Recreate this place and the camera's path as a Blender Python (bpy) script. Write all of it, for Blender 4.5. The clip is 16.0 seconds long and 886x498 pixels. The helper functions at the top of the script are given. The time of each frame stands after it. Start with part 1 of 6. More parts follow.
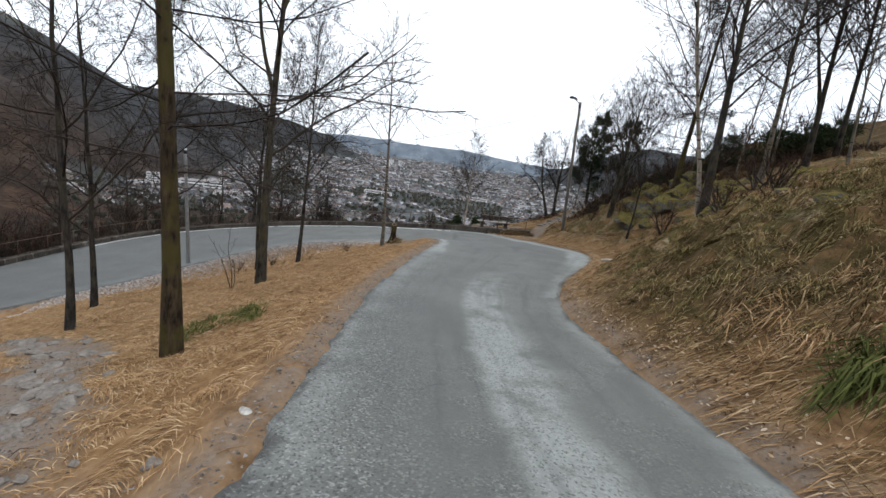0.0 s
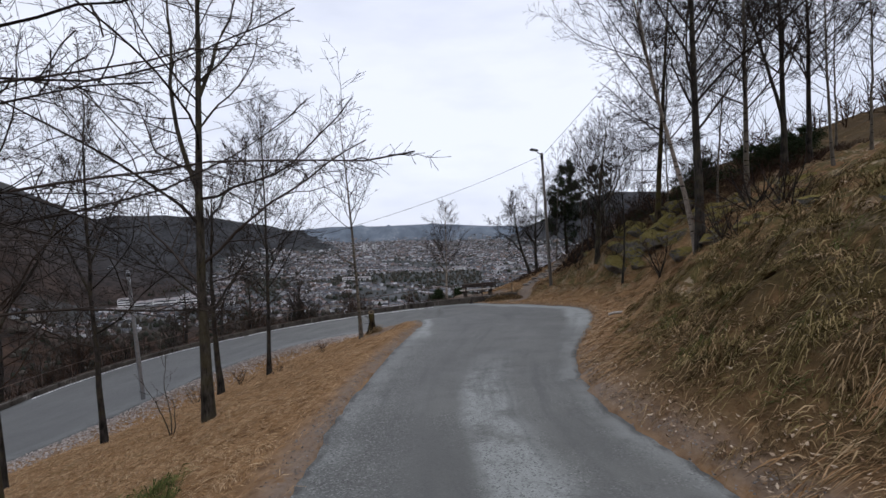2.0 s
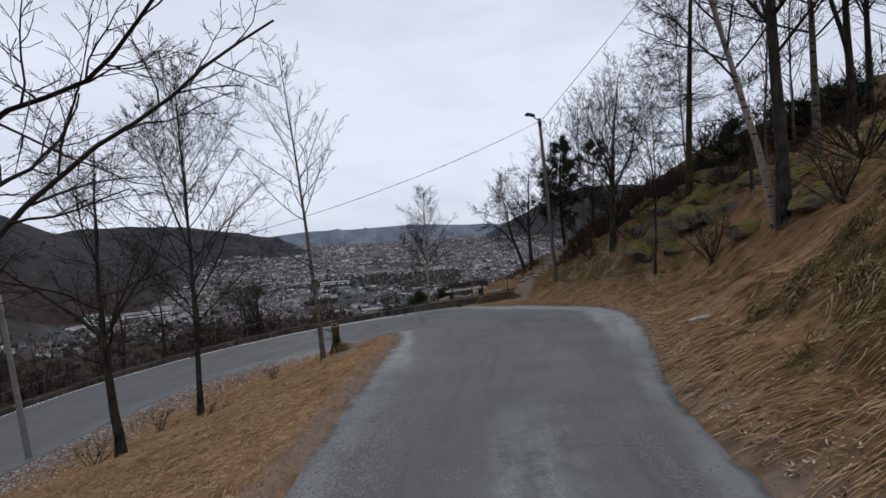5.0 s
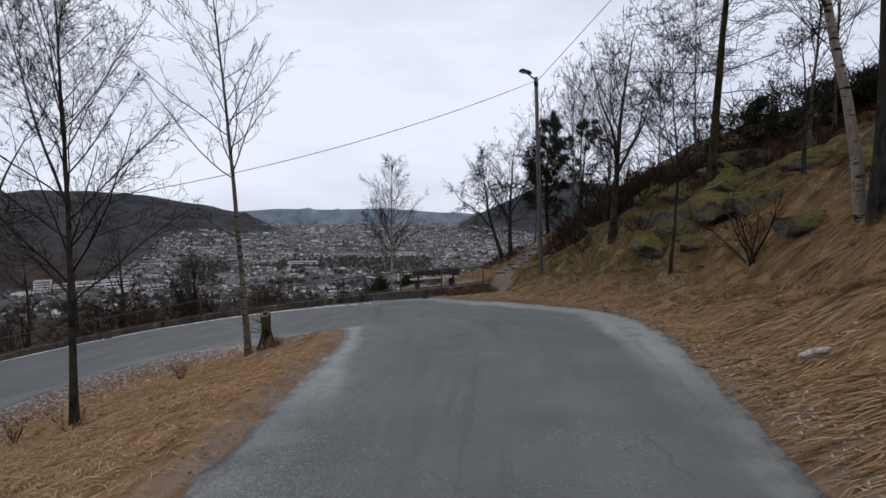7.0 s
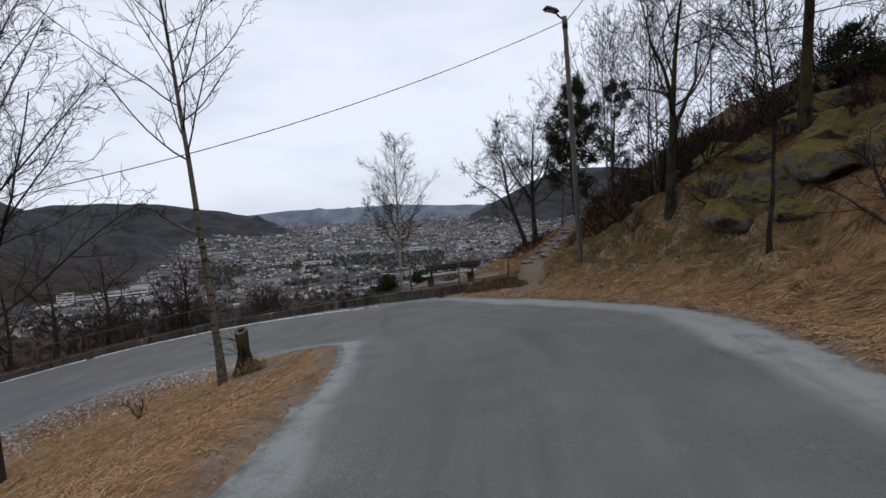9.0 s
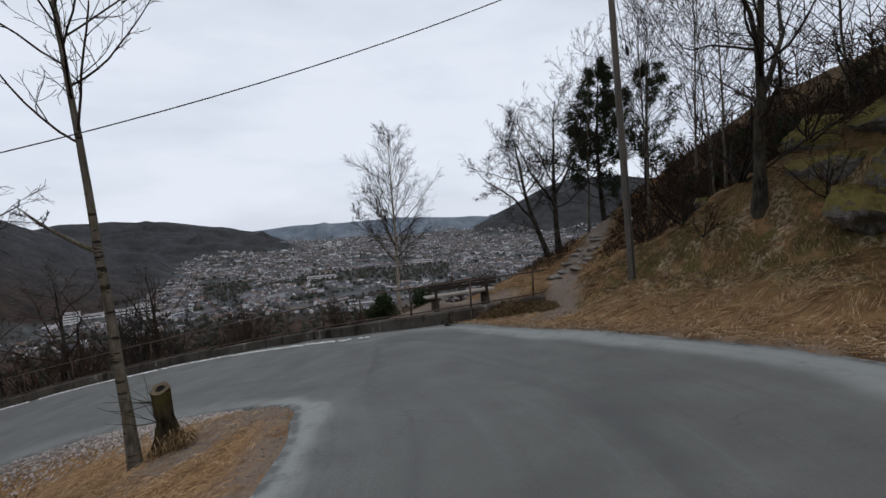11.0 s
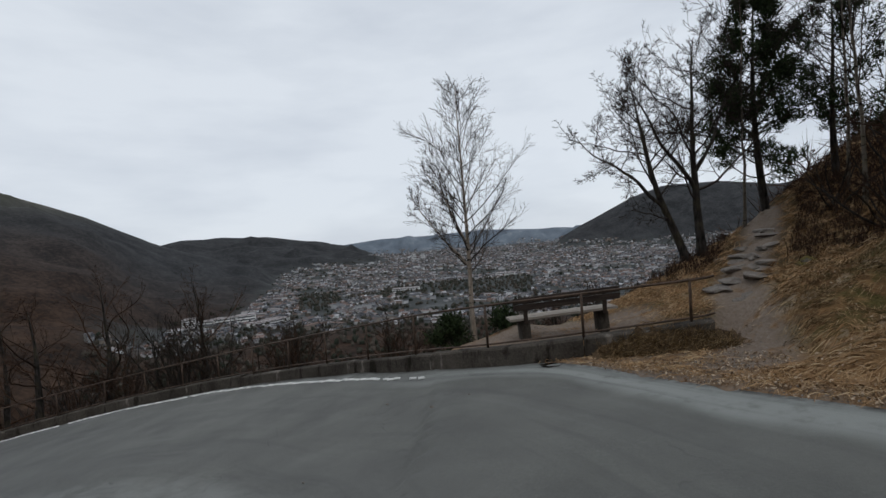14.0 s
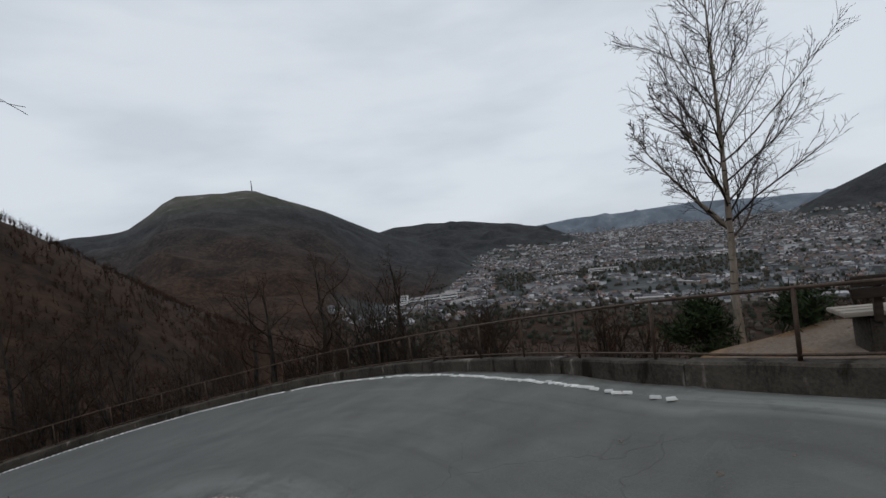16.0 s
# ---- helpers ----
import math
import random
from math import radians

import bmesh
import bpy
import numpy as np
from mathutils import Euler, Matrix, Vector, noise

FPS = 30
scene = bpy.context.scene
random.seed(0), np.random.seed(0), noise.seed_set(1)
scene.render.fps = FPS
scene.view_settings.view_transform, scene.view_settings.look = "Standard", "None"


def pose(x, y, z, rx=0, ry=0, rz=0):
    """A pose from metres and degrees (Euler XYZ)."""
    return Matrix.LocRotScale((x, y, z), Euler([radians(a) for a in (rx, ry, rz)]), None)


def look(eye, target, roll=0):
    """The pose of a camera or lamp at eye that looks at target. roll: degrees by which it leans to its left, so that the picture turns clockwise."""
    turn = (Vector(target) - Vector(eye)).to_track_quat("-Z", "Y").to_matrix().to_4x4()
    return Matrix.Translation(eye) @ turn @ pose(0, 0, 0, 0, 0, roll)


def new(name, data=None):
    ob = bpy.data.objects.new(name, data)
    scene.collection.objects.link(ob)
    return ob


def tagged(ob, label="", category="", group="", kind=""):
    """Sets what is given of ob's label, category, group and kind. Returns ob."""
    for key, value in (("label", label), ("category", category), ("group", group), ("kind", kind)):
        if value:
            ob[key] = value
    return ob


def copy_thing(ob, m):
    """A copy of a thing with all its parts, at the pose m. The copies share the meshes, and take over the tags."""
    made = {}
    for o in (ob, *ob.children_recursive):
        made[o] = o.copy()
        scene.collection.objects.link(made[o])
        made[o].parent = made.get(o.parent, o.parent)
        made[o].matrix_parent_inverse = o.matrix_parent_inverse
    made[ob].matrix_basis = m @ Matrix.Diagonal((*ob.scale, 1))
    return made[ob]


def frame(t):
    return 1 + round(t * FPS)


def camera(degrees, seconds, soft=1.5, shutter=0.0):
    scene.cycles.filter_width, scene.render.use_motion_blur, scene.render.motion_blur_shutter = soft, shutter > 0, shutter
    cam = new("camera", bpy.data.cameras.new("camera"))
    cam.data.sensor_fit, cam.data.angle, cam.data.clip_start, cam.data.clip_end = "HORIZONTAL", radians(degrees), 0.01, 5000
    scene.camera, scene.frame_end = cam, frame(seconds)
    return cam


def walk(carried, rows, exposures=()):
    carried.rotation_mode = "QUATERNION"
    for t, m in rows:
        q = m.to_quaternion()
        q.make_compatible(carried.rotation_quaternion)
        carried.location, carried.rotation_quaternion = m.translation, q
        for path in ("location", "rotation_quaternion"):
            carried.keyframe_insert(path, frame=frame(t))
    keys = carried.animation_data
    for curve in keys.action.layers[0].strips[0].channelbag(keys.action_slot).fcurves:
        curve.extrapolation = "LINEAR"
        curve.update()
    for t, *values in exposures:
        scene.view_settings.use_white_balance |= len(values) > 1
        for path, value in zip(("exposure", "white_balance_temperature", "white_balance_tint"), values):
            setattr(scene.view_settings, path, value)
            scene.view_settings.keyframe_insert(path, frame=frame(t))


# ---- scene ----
cam = camera(87.4, 16.0)
PATH = [
    (0, (0.162, -0.49, 1.455), (0.217, 1.473, 1.074), 8.8),
    (0.5, (0.241, -0.271, 1.563), (0.269, 1.697, 1.206), 4.6),
    (1, (0.268, 0.183, 1.55), (0.3, 2.154, 1.211), 0.4),
    (1.5, (0.268, 0.762, 1.457), (0.381, 2.749, 1.255), 0.7),
    (2, (0.329, 1.442, 1.384), (0.445, 3.438, 1.317), -1.2),
    (2.5, (0.382, 2.217, 1.319), (0.508, 4.212, 1.255), -2.8),
    (3, (0.429, 2.963, 1.208), (0.579, 4.956, 1.116), -2.3),
    (3.5, (0.351, 3.788, 1.102), (0.497, 5.781, 1.032), -2.3),
    (3.7, (0.358, 4.05, 1.098), (0.526, 6.042, 1.034), -2.2),
    (5.8, (0.662, 7.561, 0.753), (0.874, 9.548, 0.671), -3.6),
    (6, (0.71, 7.925, 0.728), (0.952, 9.907, 0.618), -2.1),
    (6.5, (0.844, 8.741, 0.613), (1.08, 10.725, 0.522), -0.5),
    (7, (1.053, 9.486, 0.514), (1.382, 11.454, 0.385), 0.3),
    (7.5, (1.16, 10.184, 0.442), (1.504, 12.147, 0.272), 0.7),
    (8, (1.218, 10.947, 0.379), (1.576, 12.904, 0.18), -0.1),
    (8.5, (1.306, 11.677, 0.323), (1.629, 13.641, 0.128), -1.1),
    (9, (1.417, 12.465, 0.204), (1.692, 14.439, 0.046), -2.9),
    (9.2, (1.485, 12.713, 0.183), (1.781, 14.685, 0.029), -3.3),
    (11.3, (1.872, 16.245, -0.031), (2.124, 18.228, -0.118), -3.9),
    (11.5, (1.904, 16.501, -0.057), (2.161, 18.483, -0.126), -2.5),
    (12, (1.994, 17.302, -0.159), (2.207, 19.29, -0.186), -1.2),
    (12.5, (2.107, 18.026, -0.247), (2.251, 20.02, -0.291), -2.0),
    (13, (2.169, 18.764, -0.355), (2.254, 20.762, -0.373), -2.1),
    (13.5, (2.257, 19.478, -0.422), (2.299, 21.477, -0.466), -3.5),
    (14, (2.202, 20.261, -0.523), (2.112, 22.258, -0.548), -4.6),
    (14.5, (2.022, 21.044, -0.615), (1.81, 23.033, -0.64), -3.6),
    (15, (1.868, 21.678, -0.719), (1.372, 23.615, -0.769), -4.8),
    (15.5, (1.642, 22.166, -0.755), (0.875, 24.013, -0.779), -7.5),
    (16, (1.404, 22.819, -0.834), (0.52, 24.613, -0.861), -6.6),
]

exposure_rows = [(0, 0.82, 6500, 10), (1.0, 0.64, 6450, 12), (1.5, 0.47, 6380, 14), (2.0, 0.20, 6300, 17), (2.6, 0.05, 6300, 17), (6.0, -0.03, 6300, 15), (7.0, 0.08, 6320, 15), (8.0, 0.17, 6330, 15), (8.5, 0.13, 6340, 15), (9.0, 0.07, 6350, 15), (12.5, -0.05, 6450, 11), (16.0, -0.22, 6500, 10)]
walk(cam, [(t, look(eye, target, roll)) for t, eye, target, roll in PATH], exposure_rows)

# ---- sky and light: a bright overcast winter day ----
world = bpy.data.worlds.new("overcast_sky")
scene.world = world
world.use_nodes = True
wn, wl = world.node_tree.nodes, world.node_tree.links
wn.clear()
sky = wn.new("ShaderNodeTexSky")
sky.sky_type, sky.sun_disc = "NISHITA", False
sky.sun_elevation, sky.sun_rotation = radians(38), radians(200)
where = wn.new("ShaderNodeTexCoord")
squash = wn.new("ShaderNodeMapping")
squash.inputs["Scale"].default_value = (1.4, 1.4, 5.0)
cloud = wn.new("ShaderNodeTexNoise")
cloud.inputs["Scale"].default_value, cloud.inputs["Detail"].default_value, cloud.inputs["Roughness"].default_value = 1.6, 7.0, 0.5
ramp = wn.new("ShaderNodeValToRGB")
ramp.color_ramp.elements[0].position, ramp.color_ramp.elements[0].color = 0.36, (0.68, 0.74, 0.82, 1)
ramp.color_ramp.elements[1].position, ramp.color_ramp.elements[1].color = 0.56, (0.80, 0.86, 0.93, 1)
dim = wn.new("ShaderNodeVectorMath")
dim.operation = "SCALE"
dim.inputs["Scale"].default_value = 0.1
blend = wn.new("ShaderNodeMix")
blend.data_type = "RGBA"
blend.inputs[0].default_value = 0.95
shell = wn.new("ShaderNodeBackground")
shell.inputs["Strength"].default_value = 1.0
wout = wn.new("ShaderNodeOutputWorld")
wl.new(where.outputs["Generated"], squash.inputs["Vector"])
wl.new(squash.outputs["Vector"], cloud.inputs["Vector"])
wl.new(cloud.outputs["Fac"], ramp.inputs["Fac"])
wl.new(sky.outputs["Color"], dim.inputs[0])
wl.new(dim.outputs["Vector"], blend.inputs[6])
wl.new(ramp.outputs["Color"], blend.inputs[7])
wl.new(blend.outputs[2], shell.inputs["Color"])
wl.new(shell.outputs["Background"], wout.inputs["Surface"])

sun_data = bpy.data.lights.new("sun", "SUN")
sun_data.energy, sun_data.angle, sun_data.color = 0.7, radians(40), (1.0, 0.97, 0.93)
sun_ob = new("sun", sun_data)
sun_ob.matrix_world = look((0, 0, 60), (-12, 33, 10))


# ---- materials ----
def principled(name, rough=0.8, metal=0.0):
    m = bpy.data.materials.new(name)
    m.use_nodes = True
    b = m.node_tree.nodes["Principled BSDF"]
    b.inputs["Roughness"].default_value, b.inputs["Metallic"].default_value = rough, metal
    if rough > 0.83:
        b.inputs["Specular IOR Level"].default_value = 0.12
    return m, m.node_tree.nodes, m.node_tree.links, b


def noise_node(n, l, scale, detail=4.0, vector=None, rough=0.55, stretch=None):
    t = n.new("ShaderNodeTexNoise")
    t.inputs["Scale"].default_value, t.inputs["Detail"].default_value, t.inputs["Roughness"].default_value = scale, detail, rough
    if vector is None:
        vector = n.new("ShaderNodeTexCoord").outputs["Object"]
    if stretch:
        s = n.new("ShaderNodeMapping")
        s.inputs["Scale"].default_value = stretch
        l.new(vector, s.inputs["Vector"])
        vector = s.outputs["Vector"]
    l.new(vector, t.inputs["Vector"])
    return t.outputs["Fac"]


def ramp_node(n, l, fac, stops):
    r = n.new("ShaderNodeValToRGB")
    e = r.color_ramp.elements
    while len(e) < len(stops):
        e.new(0.5)
    for k, (p, c) in zip(e, stops):
        k.position, k.color = p, (*c, 1)
    l.new(fac, r.inputs["Fac"])
    return r.outputs["Color"]


def mix_node(n, l, fac, a, b):
    m = n.new("ShaderNodeMix")
    m.data_type = "RGBA"
    for socket, value in ((m.inputs[0], fac), (m.inputs[6], a), (m.inputs[7], b)):
        if isinstance(value, (int, float)):
            socket.default_value = value
        elif isinstance(value, tuple):
            socket.default_value = (*value, 1)
        else:
            l.new(value, socket)
    return m.outputs[2]


def math_node(n, l, op, a, b=0.0, clamp=False):
    m = n.new("ShaderNodeMath")
    m.operation, m.use_clamp = op, clamp
    for socket, value in ((m.inputs[0], a), (m.inputs[1], b)):
        if isinstance(value, (int, float)):
            socket.default_value = value
        else:
            l.new(value, socket)
    return m.outputs[0]


def range_node(n, l, v, a, b, c=0.0, d=1.0):
    m = n.new("ShaderNodeMapRange")
    m.interpolation_type = "SMOOTHSTEP"
    for i, value in enumerate((a, b, c, d)):
        m.inputs[i + 1].default_value = value
    l.new(v, m.inputs[0])
    return m.outputs[0]


def bump_node(n, l, b, height, strength=0.4, distance=0.02):
    p = n.new("ShaderNodeBump")
    p.inputs["Strength"].default_value, p.inputs["Distance"].default_value = strength, distance
    l.new(height, p.inputs["Height"])
    l.new(p.outputs["Normal"], b.inputs["Normal"])


def attr_node(n, name):
    a = n.new("ShaderNodeAttribute")
    a.attribute_name = name
    return a.outputs["Fac"]


def mottled(name, dark, light, scale=3.0, fine=40.0, rough=0.85, bump=0.4, depth=0.02, metal=0.0, stretch=None):
    m, n, l, b = principled(name, rough, metal)
    big = noise_node(n, l, scale, 5, stretch=stretch)
    small = noise_node(n, l, fine, 3, stretch=stretch)
    both = math_node(n, l, "ADD", math_node(n, l, "MULTIPLY", big, 0.6), math_node(n, l, "MULTIPLY", small, 0.4))
    l.new(ramp_node(n, l, both, [(0.35, dark), (0.65, light)]), b.inputs["Base Color"])
    bump_node(n, l, b, both, bump, depth)
    return m


def make_asphalt():
    m, n, l, b = principled("worn_asphalt", 0.82)
    uv = n.new("ShaderNodeUVMap").outputs["UV"]
    sep = n.new("ShaderNodeSeparateXYZ")
    l.new(uv, sep.inputs[0])
    u, v = sep.outputs[0], sep.outputs[1]
    ob = n.new("ShaderNodeTexCoord").outputs["Object"]
    wob = noise_node(n, l, 0.35, 3, ob)
    uu = math_node(n, l, "ADD", u, math_node(n, l, "MULTIPLY", math_node(n, l, "SUBTRACT", wob, 0.5), 0.22))
    grain = noise_node(n, l, 55, 3, ob, 0.7)
    stone = n.new("ShaderNodeTexVoronoi")
    stone.inputs["Scale"].default_value = 85
    l.new(ob, stone.inputs["Vector"])
    blotch = noise_node(n, l, 0.8, 6, ob, 0.6)
    base = ramp_node(n, l, math_node(n, l, "ADD", math_node(n, l, "MULTIPLY", grain, 0.35), math_node(n, l, "MULTIPLY", blotch, 0.65)),
                     [(0.32, (0.073, 0.074, 0.069)), (0.68, (0.141, 0.143, 0.130))])
    # pale unpolished strip between the wheel tracks and along the edges
    strip = math_node(n, l, "MULTIPLY", range_node(n, l, uu, 0.43, 0.50), range_node(n, l, uu, 0.72, 0.60))
    patch = range_node(n, l, noise_node(n, l, 1.5, 9, ob, 0.78), 0.36, 0.54)
    along = range_node(n, l, v, 13.5, 8.0)
    strip = math_node(n, l, "MULTIPLY", math_node(n, l, "MULTIPLY", strip, patch), along)
    edges = math_node(n, l, "ADD", math_node(n, l, "MULTIPLY", range_node(n, l, uu, 0.16, 0.04), 0.45), math_node(n, l, "MULTIPLY", range_node(n, l, uu, 0.88, 0.97), 0.5))
    edges = math_node(n, l, "MULTIPLY", edges, range_node(n, l, noise_node(n, l, 1.3, 5, ob, 0.6), 0.34, 0.58))
    bend = math_node(n, l, "MULTIPLY", range_node(n, l, v, 13.0, 17.0), range_node(n, l, v, 31.0, 27.0))
    verge = math_node(n, l, "MULTIPLY", math_node(n, l, "ADD", range_node(n, l, uu, 0.83, 0.90), range_node(n, l, uu, 0.11, 0.05)), bend)
    edges = math_node(n, l, "MAXIMUM", edges, math_node(n, l, "MULTIPLY", verge, range_node(n, l, noise_node(n, l, 2.6, 6, ob, 0.7), 0.28, 0.5, 0.35, 1.0)))
    pale = math_node(n, l, "ADD", math_node(n, l, "MULTIPLY", strip, 0.75), math_node(n, l, "MULTIPLY", edges, 0.8), True)
    col = mix_node(n, l, pale, base, (0.275, 0.290, 0.274))
    # stones of the worn surface
    chips = n.new("ShaderNodeTexVoronoi")
    chips.inputs["Scale"].default_value = 62
    l.new(ob, chips.inputs["Vector"])
    hue = n.new("ShaderNodeSeparateColor")
    l.new(chips.outputs["Color"], hue.inputs[0])
    worn = math_node(n, l, "MAXIMUM", range_node(n, l, noise_node(n, l, 1.7, 4, ob, 0.6), 0.42, 0.68, 0.10, 0.8), range_node(n, l, uu, 0.36, 0.22))
    worn = math_node(n, l, "MAXIMUM", worn, strip)
    worn = math_node(n, l, "MULTIPLY", worn, range_node(n, l, v, 19.0, 9.0, 0.22, 1.0))
    col = mix_node(n, l, math_node(n, l, "MULTIPLY", range_node(n, l, hue.outputs[0], 0.70, 0.95), math_node(n, l, "MULTIPLY", worn, 0.50)), col, (0.33, 0.34, 0.32))
    col = mix_node(n, l, math_node(n, l, "MULTIPLY", range_node(n, l, hue.outputs[1], 0.70, 0.95), math_node(n, l, "MULTIPLY", worn, 0.65)), col, (0.026, 0.027, 0.026))
    # smooth darker wheel tracks
    t1 = math_node(n, l, "MULTIPLY", range_node(n, l, uu, 0.14, 0.22), range_node(n, l, uu, 0.40, 0.30))
    col = mix_node(n, l, math_node(n, l, "MULTIPLY", t1, 0.35), col, (0.100, 0.101, 0.095))
    # streaks of tyres along the road
    lane = n.new("ShaderNodeMapping")
    lane.inputs["Scale"].default_value = (16.0, 0.16, 1.0)
    l.new(uv, lane.inputs["Vector"])
    streak = noise_node(n, l, 1.0, 5, lane.outputs["Vector"], 0.6)
    col = mix_node(n, l, range_node(n, l, streak, 0.50, 0.72, 0.0, 0.45), col, (0.055, 0.057, 0.055))
    col = mix_node(n, l, range_node(n, l, streak, 0.44, 0.28, 0.0, 0.25), col, (0.17, 0.175, 0.168))
    # newer, darker surface on the lower leg
    col = mix_node(n, l, range_node(n, l, v, 34.0, 46.0, 0.0, 0.5), col, (0.060, 0.062, 0.063))
    # cracks
    crk = n.new("ShaderNodeTexVoronoi")
    crk.feature = "DISTANCE_TO_EDGE"
    crk.inputs["Scale"].default_value = 0.45
    warp = n.new("ShaderNodeVectorMath")
    warp.operation = "ADD"
    l.new(ob, warp.inputs[0])
    wn2 = n.new("ShaderNodeTexNoise")
    wn2.inputs["Scale"].default_value = 1.6
    l.new(ob, wn2.inputs["Vector"])
    l.new(wn2.outputs["Color"], warp.inputs[1])
    l.new(warp.outputs[0], crk.inputs["Vector"])
    crack = math_node(n, l, "MULTIPLY", range_node(n, l, crk.outputs["Distance"], 0.010, 0.003), range_node(n, l, noise_node(n, l, 0.5, 2, ob), 0.52, 0.62))
    col = mix_node(n, l, math_node(n, l, "MULTIPLY", crack, 0.16), col, (0.035, 0.036, 0.036))
    rim = math_node(n, l, "ADD", range_node(n, l, u, 0.972, 0.990), range_node(n, l, u, 0.026, 0.010))
    col = mix_node(n, l, math_node(n, l, "MULTIPLY", math_node(n, l, "MULTIPLY", rim, 0.6), range_node(n, l, noise_node(n, l, 3.0, 4, ob, 0.6), 0.42, 0.58)), col, (0.035, 0.032, 0.029))
    l.new(col, b.inputs["Base Color"])
    hgt = math_node(n, l, "SUBTRACT", math_node(n, l, "ADD", math_node(n, l, "MULTIPLY", stone.outputs["Distance"], 0.6), grain), math_node(n, l, "MULTIPLY", crack, 2.0))
    bump_node(n, l, b, hgt, 0.55, 0.010)
    return m


def make_ground():
    m, n, l, b = principled("hillside_ground", 0.95)
    ob = n.new("ShaderNodeTexCoord").outputs["Object"]
    big, mid, fine = noise_node(n, l, 0.35, 5, ob), noise_node(n, l, 2.2, 6, ob, 0.65), noise_node(n, l, 30, 4, ob, 0.7)
    combed = noise_node(n, l, 9, 5, ob, 0.6, (1.0, 0.35, 1.0))
    straw = ramp_node(n, l, math_node(n, l, "ADD", math_node(n, l, "MULTIPLY", mid, 0.5), math_node(n, l, "MULTIPLY", combed, 0.5)),
                      [(0.36, (0.10, 0.055, 0.024)), (0.52, (0.235, 0.135, 0.062)), (0.66, (0.33, 0.215, 0.11))])
    moss = ramp_node(n, l, fine, [(0.3, (0.032, 0.027, 0.009)), (0.7, (0.125, 0.102, 0.034))])
    col = mix_node(n, l, math_node(n, l, "MULTIPLY", attr_node(n, "moss"), range_node(n, l, mid, 0.40, 0.56)), straw, moss)
    # pale matted leaves in patches
    speck = n.new("ShaderNodeTexVoronoi")
    speck.inputs["Scale"].default_value = 17
    l.new(ob, speck.inputs["Vector"])
    tone = n.new("ShaderNodeSeparateColor")
    l.new(speck.outputs["Color"], tone.inputs[0])
    leafy = math_node(n, l, "MULTIPLY", range_node(n, l, noise_node(n, l, 1.3, 5, ob, 0.65), 0.50, 0.60), range_node(n, l, tone.outputs[0], 0.30, 0.75))
    col = mix_node(n, l, math_node(n, l, "MULTIPLY", math_node(n, l, "MULTIPLY", leafy, attr_node(n, "moss")), 0.85), col, (0.36, 0.28, 0.195))
    col = mix_node(n, l, math_node(n, l, "MULTIPLY", attr_node(n, "heath"), range_node(n, l, mid, 0.30, 0.44)), col, mix_node(n, l, big, mix_node(n, l, fine, (0.024, 0.018, 0.007), (0.085, 0.062, 0.022)), (0.060, 0.034, 0.016)))
    damp = mix_node(n, l, fine, (0.020, 0.015, 0.006), mix_node(n, l, big, (0.085, 0.062, 0.022), (0.10, 0.058, 0.028)))
    col = mix_node(n, l, math_node(n, l, "MULTIPLY", attr_node(n, "soil"), range_node(n, l, mid, 0.34, 0.50, 0.35, 1.0)), col, damp)
    grit = n.new("ShaderNodeTexVoronoi")
    grit.inputs["Scale"].default_value = 26
    l.new(ob, grit.inputs["Vector"])
    gravel = mix_node(n, l, mid, mix_node(n, l, grit.outputs["Color"], (0.12, 0.102, 0.090), (0.26, 0.23, 0.21)), (0.17, 0.120, 0.080))
    col = mix_node(n, l, math_node(n, l, "MULTIPLY", attr_node(n, "gravel"), range_node(n, l, mid, 0.30, 0.52)), col, gravel)
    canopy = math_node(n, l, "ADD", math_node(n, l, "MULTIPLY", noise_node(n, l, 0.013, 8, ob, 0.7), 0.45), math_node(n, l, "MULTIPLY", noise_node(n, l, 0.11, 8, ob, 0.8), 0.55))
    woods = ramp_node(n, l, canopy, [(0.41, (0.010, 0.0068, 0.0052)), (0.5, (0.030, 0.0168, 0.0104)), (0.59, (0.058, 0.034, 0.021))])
    # the same woods greyed with distance: haze put into their base colour
    hazy_woods = ramp_node(n, l, canopy, [(0.41, (0.016, 0.017, 0.018)), (0.5, (0.029, 0.030, 0.032)), (0.59, (0.050, 0.051, 0.053))])
    woods = mix_node(n, l, attr_node(n, "hazy_woods"), woods, hazy_woods)
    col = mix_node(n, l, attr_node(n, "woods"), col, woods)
    town = ramp_node(n, l, noise_node(n, l, 0.012, 10, ob, 0.8), [(0.38, (0.026, 0.030, 0.026)), (0.54, (0.058, 0.062, 0.062)), (0.68, (0.12, 0.125, 0.13))])
    col = mix_node(n, l, attr_node(n, "town"), col, town)
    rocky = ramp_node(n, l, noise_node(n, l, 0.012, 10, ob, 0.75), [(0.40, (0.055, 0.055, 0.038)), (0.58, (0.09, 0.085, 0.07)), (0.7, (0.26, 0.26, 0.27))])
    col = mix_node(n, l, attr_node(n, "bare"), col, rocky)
    # aerial haze painted into the colour of the farthest ridges, pale blue-grey
    haze_blue = ramp_node(n, l, noise_node(n, l, 0.006, 9, ob, 0.7), [(0.38, (0.095, 0.115, 0.14)), (0.55, (0.13, 0.155, 0.185)), (0.7, (0.21, 0.235, 0.26))])
    col = mix_node(n, l, attr_node(n, "distant"), col, haze_blue)
    l.new(col, b.inputs["Base Color"])
    hgt = math_node(n, l, "ADD", math_node(n, l, "MULTIPLY", fine, 0.5), combed)
    bump_node(n, l, b, hgt, 0.6, 0.05)
    return m


